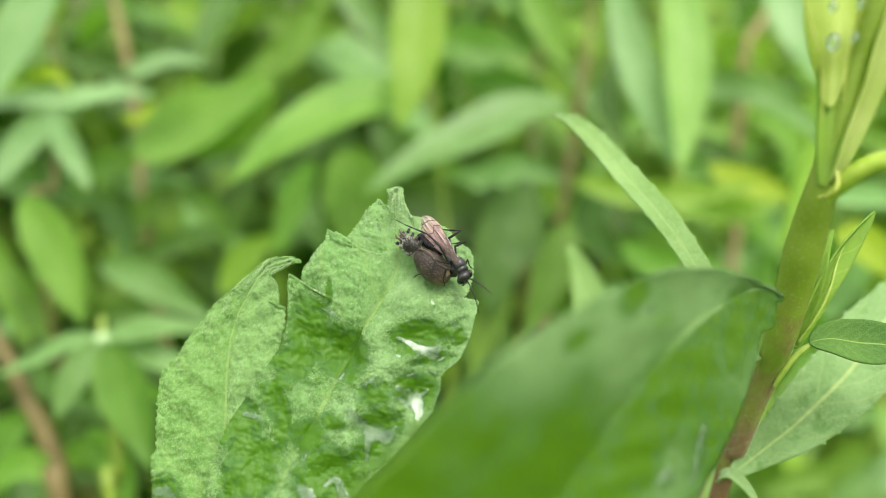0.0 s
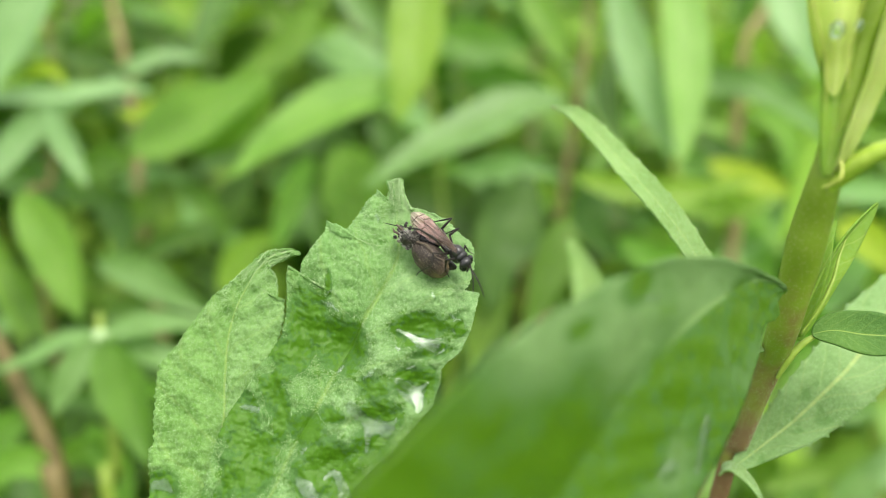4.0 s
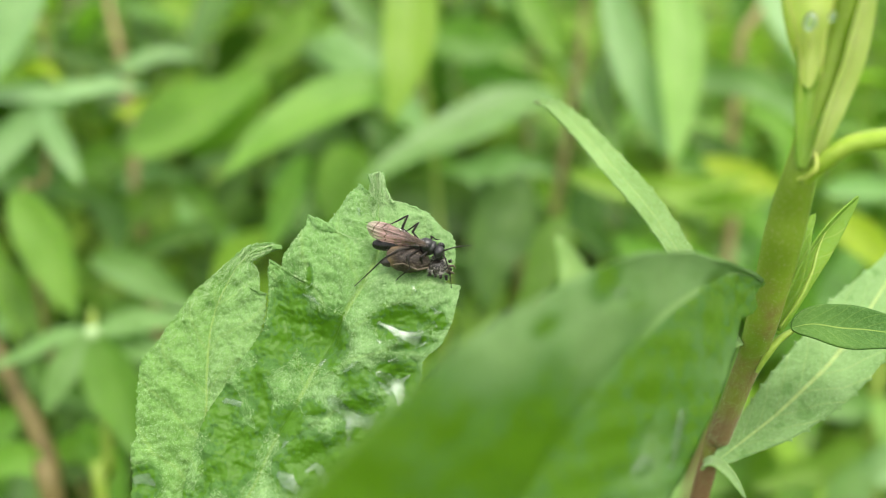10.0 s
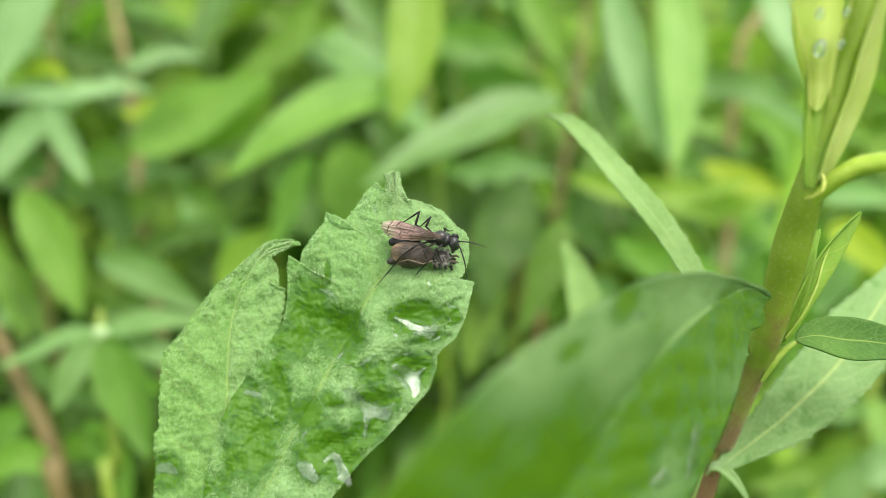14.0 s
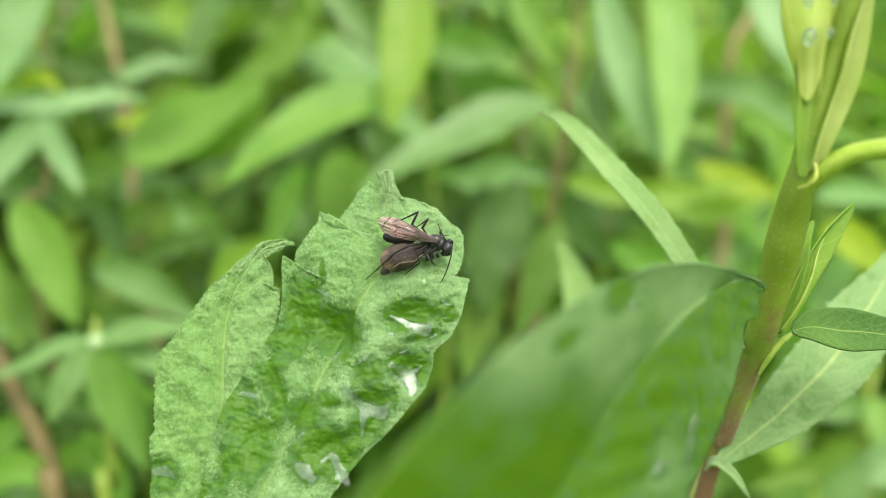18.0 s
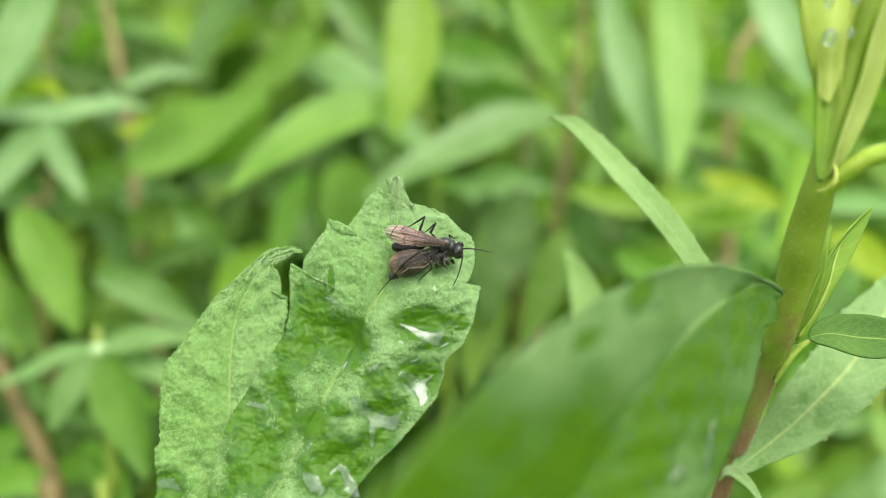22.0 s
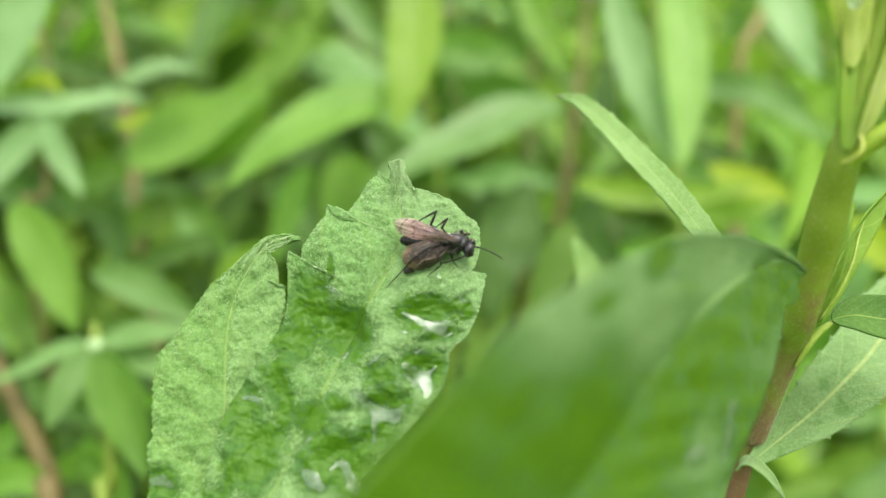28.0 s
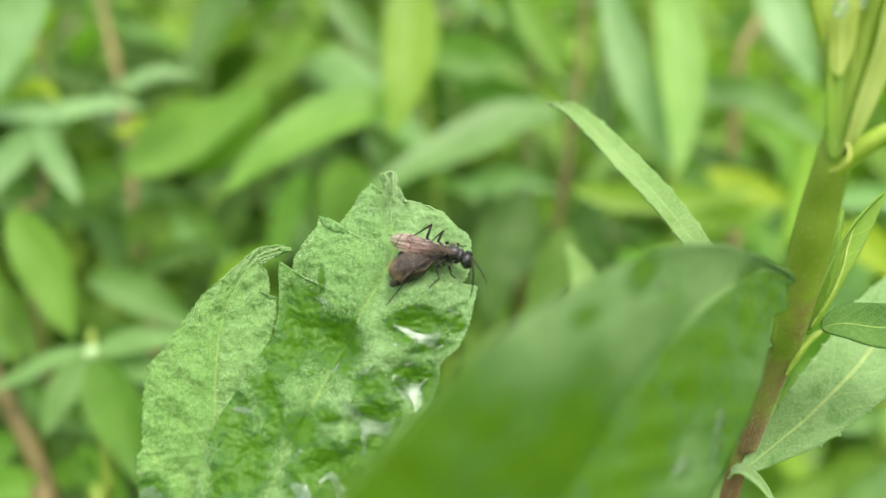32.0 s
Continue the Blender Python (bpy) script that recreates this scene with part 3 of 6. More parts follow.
# strokes of each puddle: from, to, and the half width at either end
WATER_FILMS = [
    [((-4.5, 69.4, 585.3), (-3.3, 69.1, 584.9), 0.22, 0.36), ((-3.3, 69.1, 584.9), (-2.0, 68.6, 584.3), 0.36, 0.59), ((-2.0, 68.6, 584.3), (-1.0, 68.4, 584.0), 0.59, 0.65), ((-1.0, 68.4, 584.0), (-0.3, 68.7, 584.6), 0.59, 0.36)],
    [((-4.4, 66.8, 581.1), (-3.5, 66.5, 580.7), 0.29, 0.51), ((-3.5, 66.5, 580.7), (-2.6, 65.9, 579.9), 0.51, 0.65), ((-2.6, 65.9, 579.9), (-2.4, 65.3, 578.9), 0.65, 0.44), ((-2.6, 66.2, 580.4), (-1.6, 66.5, 581.0), 0.44, 0.22)],
    [((-4.5, 66.3, 580.5), (-3.9, 66.1, 580.1), 0.14, 0.22), ((-3.9, 66.1, 580.1), (-3.3, 65.6, 579.4), 0.22, 0.14)],
    [((-8.8, 65.6, 578.9), (-8.1, 65.1, 578.2), 0.59, 0.51), ((-9.0, 65.3, 578.5), (-8.5, 65.3, 578.5), 0.22, 0.29), ((-8.1, 65.1, 578.2), (-6.9, 64.5, 577.4), 0.51, 0.65), ((-6.9, 64.5, 577.4), (-5.5, 64.3, 577.1), 0.65, 0.81), ((-5.5, 64.3, 577.1), (-4.6, 64.8, 578.0), 0.59, 0.22), ((-7.1, 64.4, 577.1), (-7.3, 63.7, 576.1), 0.44, 0.29), ((-7.3, 63.7, 576.1), (-7.4, 63.2, 575.2), 0.29, 0.22)],
    [((-10.6, 62.4, 573.7), (-10.2, 62.1, 573.3), 0.29, 0.44), ((-10.2, 62.1, 573.3), (-9.5, 61.3, 572.1), 0.44, 0.59), ((-11.0, 62.2, 573.5), (-11.4, 62.1, 573.2), 0.29, 0.22), ((-9.4, 61.3, 572.1), (-9.0, 60.9, 571.4), 0.51, 0.36)],
    [((-13.8, 62.0, 572.8), (-13.2, 61.7, 572.5), 0.51, 0.65), ((-13.2, 61.7, 572.5), (-12.3, 61.2, 571.8), 0.65, 0.59)],
    [((-19.8, 65.9, 578.7), (-18.4, 65.8, 578.5), 0.29, 0.36)],
    [((-12.2, 71.2, 587.7), (-11.4, 71.0, 587.3), 0.14, 0.29), ((-11.4, 71.0, 587.3), (-10.5, 70.6, 586.8), 0.29, 0.14)],
    [((-11.7, 71.5, 588.2), (-11.2, 71.7, 588.5), 0.14, 0.14)],
    [((-7.8, 67.0, 581.2), (-7.0, 67.2, 581.6), 0.14, 0.29), ((-7.0, 67.2, 581.6), (-6.5, 67.4, 582.0), 0.29, 0.14)],
    [((0.7, 70.0, 586.7), (1.2, 69.8, 586.3), 0.14, 0.22), ((1.2, 69.8, 586.3), (1.8, 69.7, 586.3), 0.22, 0.14)],
    [((0.9, 69.2, 585.4), (1.2, 69.0, 585.1), 0.22, 0.14)],
    [((-1.1, 71.2, 588.5), (-0.8, 70.9, 588.0), 0.14, 0.14)],
    [((-0.7, 68.0, 583.4), (-0.0, 68.2, 583.7), 0.14, 0.22)],
    [((-3.6, 67.3, 582.1), (-2.8, 67.4, 582.3), 0.14, 0.22)],
    [((-4.6, 68.5, 583.9), (-4.3, 68.3, 583.7), 0.14, 0.14)],
    [((-10.4, 67.5, 581.9), (-10.0, 67.8, 582.3), 0.22, 0.14)],
    [((-13.7, 63.5, 575.2), (-13.3, 63.6, 575.5), 0.22, 0.14)],
    [((-6.8, 75.8, 595.2), (-6.6, 75.4, 594.7), 0.14, 0.14)],
]


def puddle(surface, origin, strokes, seed):
    """A film of rain water: strokes run together, with a ragged rim, lying level over the wrinkles of the leaf."""
    side = Vector((1, 0, 0))
    rise = TOWARD.cross(side).normalized()
    zero = Vector(strokes[0][0])
    flat_strokes = []
    for a, b, ra, rb in strokes:
        a, b = Vector(a) - zero, Vector(b) - zero
        flat_strokes.append((a.dot(side), a.dot(rise), b.dot(side), b.dot(rise), ra, rb))
    low_u = min(min(k[0], k[2]) for k in flat_strokes) - 1.0
    low_v = min(min(k[1], k[3]) for k in flat_strokes) - 1.0
    step = 0.075
    nu = int((max(max(k[0], k[2]) for k in flat_strokes) + 1.0 - low_u) / step) + 2
    nv = int((max(max(k[1], k[3]) for k in flat_strokes) + 1.0 - low_v) / step) + 2

    def inside(u, v):
        total = 0.0
        for au, av, bu, bv, ra, rb in flat_strokes:
            du, dv = bu - au, bv - av
            t = max(0.0, min(1.0, ((u - au) * du + (v - av) * dv) / max(1e-6, du * du + dv * dv)))
            r = ra + (rb - ra) * t
            d = math.hypot(u - au - du * t, v - av - dv * t) / r
            total += math.exp(-2.2 * d * d)
        q = Vector((u, v, seed * 3.1))
        return total - 0.11 + 0.09 * noise.noise(q * 1.6) + 0.08 * noise.noise(q * 4.5)

    field = [[inside(low_u + i * step, low_v + j * step) for j in range(nv)] for i in range(nu)]
    raw = [[0.0] * nv for _ in range(nu)]
    for i in range(nu):
        for j in range(nv):
            p = zero + side * (low_u + i * step) + rise * (low_v + j * step)
            hit = surface.ray_cast((p + TOWARD * 20 - Vector(origin)) * 0.001, -TOWARD)[0]
            raw[i][j] = (hit * 1000 + Vector(origin) - p).dot(TOWARD) if hit else (raw[i][j - 1] if j else (raw[i - 1][j] if i else 0.0))
    level = np.array(raw)
    ground_level = level.copy()
    for _ in range(160):
        wide = np.pad(level, 1, mode="edge")
        level = (wide[:-2, 1:-1] + wide[2:, 1:-1] + wide[1:-1, :-2] + wide[1:-1, 2:]) / 4
    wet = np.array(field) > 0.05
    over = np.percentile((ground_level - level)[wet], 92) if wet.any() else 0.0
    level = level + max(0.0, float(over)) + 0.04
    verts, faces, known = [], [], {}

    def corner(i, j, k, l, share):
        key = (i, j, k, l)
        if key not in known:
            x, y = i + (k - i) * share, j + (l - j) * share
            f = max(0.0, field[i][j] + (field[k][l] - field[i][j]) * share)
            up = min(1.0, f / 0.22)
            up = up * up * (3 - 2 * up)
            g = ground_level[i][j] + (ground_level[k][l] - ground_level[i][j]) * share
            w = level[i][j] + (level[k][l] - level[i][j]) * share
            p = zero + side * (low_u + x * step) + rise * (low_v + y * step) + TOWARD * max(g + 0.012, (g - 0.01) * (1 - up) + w * up)
            known[key] = len(verts)
            verts.append(tuple((p - Vector(origin)) * 0.001))
        return known[key]

    for i in range(nu - 1):
        for j in range(nv - 1):
            ring = ((i, j), (i + 1, j), (i + 1, j + 1), (i, j + 1))
            loop = []
            for (a, b), (c, d) in zip(ring, ring[1:] + ring[:1]):
                fa, fb = field[a][b], field[c][d]
                if fa > 0:
                    loop.append(corner(a, b, a, b, 0.0))
                if (fa > 0) != (fb > 0):
                    if fa > 0:
                        loop.append(corner(a, b, c, d, fa / (fa - fb)))
                    else:
                        loop.append(corner(c, d, a, b, fb / (fb - fa)))
            if len(loop) > 2:
                faces.append(loop)
    data = bpy.data.meshes.new("water")
    data.from_pydata(verts, [], faces)
    data.polygons.foreach_set("use_smooth", [True] * len(data.polygons))
    return data


def water_blob(surface, origin, place, long, short, turn, seed):
    """A bead of water that stands for a glint: a bulged patch with an uneven rim, laid on the leaf."""
    rng = random.Random(seed)
    side = Vector((1, 0, 0))
    rise = TOWARD.cross(side).normalized()
    a = radians(turn)
    along, across = side * math.cos(a) + rise * math.sin(a), rise * math.cos(a) - side * math.sin(a)
    wob = [rng.uniform(-0.16, 0.16) for _ in range(4)]
    def on_leaf(p):
        hit = surface.ray_cast((p + TOWARD * 20 - Vector(origin)) * 0.001, -TOWARD)[0]
        return hit * 1000 if hit else p - Vector(origin)

    # the film follows the hollow, smoothed, thick in the middle and sunk at its rim
    rings, turns = 9, 40
    grid = []
    for i in range(rings + 1):
        q = i / rings
        row = []
        for k in range(turns):
            t = 2 * math.pi * k / turns
            r = q * (1 + wob[0] * math.cos(2 * t + 1) + wob[1] * math.cos(3 * t) + wob[2] * math.sin(4 * t) + wob[3] * math.sin(5 * t) + 0.10 * math.sin(9 * t + seed) + 0.07 * math.sin(13 * t))
            row.append(on_leaf(Vector(place) + along * long * r * math.cos(t) + across * short * r * math.sin(t)))
        grid.append(row)
    ground_ = [list(row) for row in grid]
    for _ in range(45):
        grid = [grid[0] if i == 0 else row if i == rings else [(row[k - 1] + row[(k + 1) % turns] + grid[i - 1][k] + grid[i + 1][k]) / 4 for k in range(turns)] for i, row in enumerate(grid)]
        grid[0] = [sum(grid[1], Vector()) / turns] * turns
    sag = max((o - g).dot(TOWARD) for low, row in zip(ground_[1:-1], grid[1:-1]) for o, g in zip(low, row))
    verts, faces = [], []
    for i, row in enumerate(grid):
        q = i / rings
        lift = 0.06 + (max(0.0, sag) * 0.8 + 0.16 * min(long, short, 0.9)) * (1 - q ** 4) - 0.2 * q ** 8
        verts += [(p + TOWARD * lift) * 0.001 for p in row]
    for i in range(rings):
        for k in range(turns):
            faces.append((i * turns + k, (i + 1) * turns + k, (i + 1) * turns + (k + 1) % turns, i * turns + (k + 1) % turns))
    faces.append(tuple(range(turns)))
    data = bpy.data.meshes.new("water")
    data.from_pydata([tuple(v) for v in verts], [], faces)
    data.polygons.foreach_set("use_smooth", [True] * len(data.polygons))
    return data


def build_lobed_leaf():
    root = (-16.8, 57.8, 566.6)
    leaf = thing("mugwort_leaf", root, "wet wrinkled green lobed leaf with toothed edges and water puddles", "leaf")
    rib = [(-18.6, 59.5, 568.6), (-16.4, 61.6, 572.1), (-14.7, 63.7, 575.5), (-12.2, 65.9, 579.2), (-10.4, 67.8, 582.3), (-8.2, 69.8, 585.7), (-6.0, 71.8, 589.0), (-4.6, 73.5, 591.9), (-4.8, 75.6, 595.2), (-4.7, 77.8, 598.6)]
    left = [(0.000, (-23.8, 59.7, 568.4)), (0.090, (-23.2, 61.8, 571.9)), (0.162, (-22.6, 63.5, 574.7)), (0.240, (-21.5, 65.4, 577.7)), (0.340, (-19.0, 67.5, 581.2)), (0.444, (-16.2, 69.6, 584.8)), (0.496, (-15.9, 71.0, 587.0)), (0.563, (-16.0, 72.9, 590.0)), (0.582, (-15.8, 73.4, 590.8)), (0.605, (-15.2, 72.8, 589.9)), (0.615, (-14.7, 72.6, 589.7)), (0.650, (-14.5, 73.6, 591.2)), (0.722, (-12.2, 75.1, 593.8)), (0.747, (-12.1, 75.8, 594.9)), (0.772, (-11.4, 75.1, 593.9)), (0.790, (-10.6, 74.7, 593.4)), (0.824, (-9.5, 75.4, 594.5)), (0.877, (-8.0, 76.6, 596.5)), (0.911, (-6.8, 77.3, 597.7)), (0.935, (-6.1, 76.7, 596.7)), (0.959, (-5.6, 77.3, 597.7)), (0.977, (-5.9, 77.8, 598.5)), (1.000, (-4.7, 77.8, 598.7))]
    right = [(0.000, (-12.1, 59.3, 568.7)), (0.170, (-7.3, 62.2, 573.7)), (0.234, (-5.2, 63.1, 575.3)), (0.306, (-3.0, 64.3, 577.4)), (0.370, (-1.1, 65.4, 579.2)), (0.420, (-0.3, 66.6, 581.1)), (0.449, (-0.2, 67.3, 582.2)), (0.469, (0.4, 67.6, 582.8)), (0.500, (1.6, 68.0, 583.6)), (0.554, (2.7, 69.2, 585.5)), (0.613, (3.4, 70.6, 587.8)), (0.636, (3.6, 71.2, 588.7)), (0.668, (2.1, 71.3, 588.9)), (0.685, (2.6, 71.7, 589.4)), (0.720, (3.1, 72.5, 590.8)), (0.762, (3.1, 73.6, 592.5)), (0.781, (2.7, 74.1, 593.2)), (0.803, (1.8, 74.4, 593.7)), (0.848, (0.3, 75.4, 595.1)), (0.906, (-2.3, 76.0, 596.0)), (0.924, (-3.2, 76.0, 595.9)), (0.961, (-4.1, 76.9, 597.2)), (0.991, (-4.3, 77.7, 598.5)), (1.000, (-4.7, 77.8, 598.7))]
    data = lobe(rib, left, right, TOWARD, root, 400, 200, bulge=0.7, wrinkle=0.4, cell=2.0, wet_shade_of=wet_shade_at, teeth=0.16, tooth_count=90, grain=0.055, relief=swell)
    mesh_part("lobe", data, MUGWORT, leaf, "broad wet lobe with puddles of rain water", thick=0.22)
    down("hairs", data, HAIR, leaf, 62000, 0.17, 3, TOWARD)
    surface = BVHTree.FromPolygons([v.co for v in data.vertices], [tuple(p.vertices) for p in data.polygons])
    for n, strokes in enumerate(WATER_FILMS):
        ob = mesh_part("water_film", puddle(surface, root, strokes, n), WATER, leaf, "silvery film of rain water on the leaf")
        ob.visible_shadow = False
    rib = [(-23.2, 60.9, 567.4), (-22.4, 64.1, 572.9), (-21.8, 66.3, 576.7), (-21.9, 68.5, 580.6), (-21.7, 70.8, 584.6), (-20.7, 72.6, 587.6), (-18.5, 74.3, 590.6), (-14.9, 74.9, 591.5)]
    left = [(0.000, (-28.9, 60.9, 567.4)), (0.125, (-28.8, 63.0, 571.1)), (0.241, (-29.2, 65.0, 574.6)), (0.254, (-28.8, 65.2, 574.8)), (0.379, (-28.9, 67.4, 578.7)), (0.387, (-29.0, 67.5, 578.9)), (0.474, (-28.7, 69.1, 581.6)), (0.510, (-27.9, 69.6, 582.5)), (0.552, (-26.9, 70.2, 583.5)), (0.612, (-25.8, 71.1, 585.1)), (0.718, (-23.6, 72.7, 587.8)), (0.759, (-22.4, 73.1, 588.6)), (0.816, (-20.8, 73.8, 589.8)), (0.900, (-18.5, 74.9, 591.7)), (0.932, (-17.4, 75.1, 591.9)), (0.971, (-15.9, 75.1, 591.9)), (1.000, (-14.9, 74.9, 591.5))]
    right = [(0.000, (-18.5, 60.9, 567.4)), (0.180, (-19.8, 63.5, 572.0)), (0.323, (-19.5, 65.7, 575.8)), (0.488, (-18.3, 68.2, 580.1)), (0.611, (-17.0, 70.1, 583.3)), (0.657, (-16.6, 70.8, 584.5)), (0.703, (-16.2, 71.5, 585.8)), (0.733, (-16.3, 72.0, 586.7)), (0.760, (-16.3, 72.5, 587.4)), (0.778, (-16.9, 72.4, 587.3)), (0.824, (-17.0, 73.2, 588.6)), (0.862, (-17.3, 73.8, 589.7)), (0.882, (-18.0, 73.9, 589.8)), (0.899, (-17.8, 74.1, 590.3)), (0.941, (-16.7, 74.6, 591.0)), (0.979, (-15.6, 74.8, 591.5)), (1.000, (-14.9, 74.9, 591.5))]
    data = lobe(rib, left, right, TOWARD, root, 320, 120, bulge=0.7, wrinkle=0.38, cell=1.8, wet_shade_of=lambda p, s, v: 0.75 * max(0.0, 1 - ((p - Vector((-27.5, 62.8, 571.4))).length / 2.6) ** 2), teeth=0.2, tooth_count=46, grain=0.05)
    mesh_part("lobe", data, MUGWORT_SIDE, leaf, "dry pitted side lobe with a curled tip", thick=0.22)
    surface = BVHTree.FromPolygons([v.co for v in data.vertices], [tuple(p.vertices) for p in data.polygons])
    ob = mesh_part("water_film", puddle(surface, root, [((-28.3, 63.2, 571.5), (-27.3, 63.3, 571.5), 0.50, 0.56), ((-27.3, 63.3, 571.5), (-26.6, 63.0, 571.1), 0.50, 0.34)], 30), WATER, leaf, "silvery film of rain water on the leaf")
    ob.visible_shadow = False
    down("hairs", data, HAIR, leaf, 26000, 0.15, 4, TOWARD)
    foot = Vector(root)
    stalk = [foot + Vector((-2, 0, 3)), foot + Vector((1, 6, -20)), foot + Vector((10, 30, -90)), foot + Vector((14, 60, -300)), Vector((foot.x + 16, foot.y + 70, -5))]
    part("stalk", tube(stalk, [(0, 1.0), (0.3, 1.4), (1, 2.6)], 10, 30, root), GREEN_STEM, leaf)
    return leaf


LEAF = build_lobed_leaf()


# ---- the large leaf close to the lens ----
def build_near_leaf():
    tip = Vector((32.4, 67.1, 590.8))
    foot = Vector((10.0, 62.0, -5.0))
    leaf = thing("near_leaf", foot, "broad smooth green leaf with wet patches, close to the lens", "leaf")
    rib = [(5.3, 39.6, 585.4), (7.7, 42.3, 587.1), (10.9, 45.8, 589.2), (14.3, 49.3, 591.7), (19.0, 54.2, 593.6), (24.6, 60.6, 593.4), (28.9, 64.6, 592.8), (32.4, 67.1, 590.8)]
    left = [(0.000, (-6.2, 27.9, 595.9)), (0.110, (-4.4, 30.3, 596.5)), (0.274, (-1.3, 34.0, 597.8)), (0.446, (2.8, 38.7, 599.2)), (0.522, (5.1, 41.5, 599.4)), (0.594, (7.7, 44.2, 599.5)), (0.671, (10.8, 47.4, 599.6)), (0.736, (13.9, 50.5, 599.5)), (0.801, (17.4, 53.6, 599.1)), (0.874, (22.2, 57.8, 597.4)), (0.934, (26.9, 62.2, 594.9)), (0.975, (30.5, 65.6, 592.5)), (1.000, (32.4, 67.1, 590.8))]
    right = [(0.000, (17.5, 47.2, 578.7)), (0.179, (20.0, 50.5, 580.3)), (0.315, (22.2, 53.1, 581.6)), (0.461, (24.5, 55.8, 583.3)), (0.602, (26.7, 59.1, 584.9)), (0.726, (28.1, 61.4, 587.0)), (0.828, (29.4, 64.1, 588.5)), (0.871, (31.1, 65.6, 588.2)), (0.902, (31.8, 66.3, 588.6)), (0.944, (31.5, 66.6, 589.6)), (1.000, (32.4, 67.1, 590.8))]
    # Wet patches; the low left ones also put shade into the colour.
    spots = [((13.6, 50.2, 598.5), 1.1, 1.0), ((25.5, 60.6, 590.5), 1.7, 2.7), ((17.6, 51.6, 589.3), 1.7, 2.6), ((14.1, 48.6, 586.8), 2.5, 2.5), ((10.8, 45.8, 584.9), 2.8, 2.4), ((2.3, 41.3, 594.6), 1.7, 1.0), ((-1.5, 38.3, 592.2), 3.0, 2.0), ((8.6, 46.7, 597.7), 0.8, 0.5), ((4.1, 41.2, 591.4), 2.1, 1.4), ((21.0, 55.2, 590.3), 1.4, 1.8)]

    def wet(p, s, v):
        # The left half darkens towards the base: its shade is put in here.
        best = (0.5 if v > 0.05 else 0.12 + 0.55 * max(0.0, min(1.0, (0.5 - s) * 4))) + 0.34 * noise.noise(p / 7)
        for c, rx, rz in spots:
            d = p - Vector(c)
            best = max(best, 1.15 - 0.6 * math.sqrt((d.x / rx) ** 2 + (d.z / rz) ** 2))
        return max(0.0, min(1.0, best))

    data = lobe(rib, left, right, TOWARD, tip, 110, 60, bulge=0.1, wrinkle=0.2, cell=4.0, wet_shade_of=wet, teeth=0.15, tooth_count=50)
    blade = mesh_part("blade", data, NEAR, leaf, thick=0.22)
    blade.location = mm(tip - foot)
    surface = BVHTree.FromPolygons([v.co for v in data.vertices], [tuple(p.vertices) for p in data.polygons])
    # Beads added where pale reflections lie on the wet leaf.
    for n, (place, long, short, turn) in enumerate((((20.6, 52.3, 583.8), 0.59, 2.63, -15), ((17.0, 49.0, 583.5), 1.12, 0.78, 20), ((15.0, 50.7, 597.1), 0.74, 0.33, 20))):
        ob = mesh_part("water_bead", water_blob(surface, tip, place, long, short, turn, 40 + n), WATER, blade, "pale streak added for a reflection on the wet leaf")
        ob.visible_shadow = False
    low = Vector(rib[0])
    stalk = [foot, foot.lerp(low, 0.5) + Vector((10, 8, 0)), low + Vector((6, 4, -60)), low + Vector((1, 3, -12)), low]
    part("stalk", tube(stalk, [(0, 2.5), (0.8, 1.4), (1, 0.7)], 10, 24, foot), GREEN_STEM, leaf)
    return blade, mm(tip - foot)


NEAR_BLADE, NEAR_TIP = build_near_leaf()


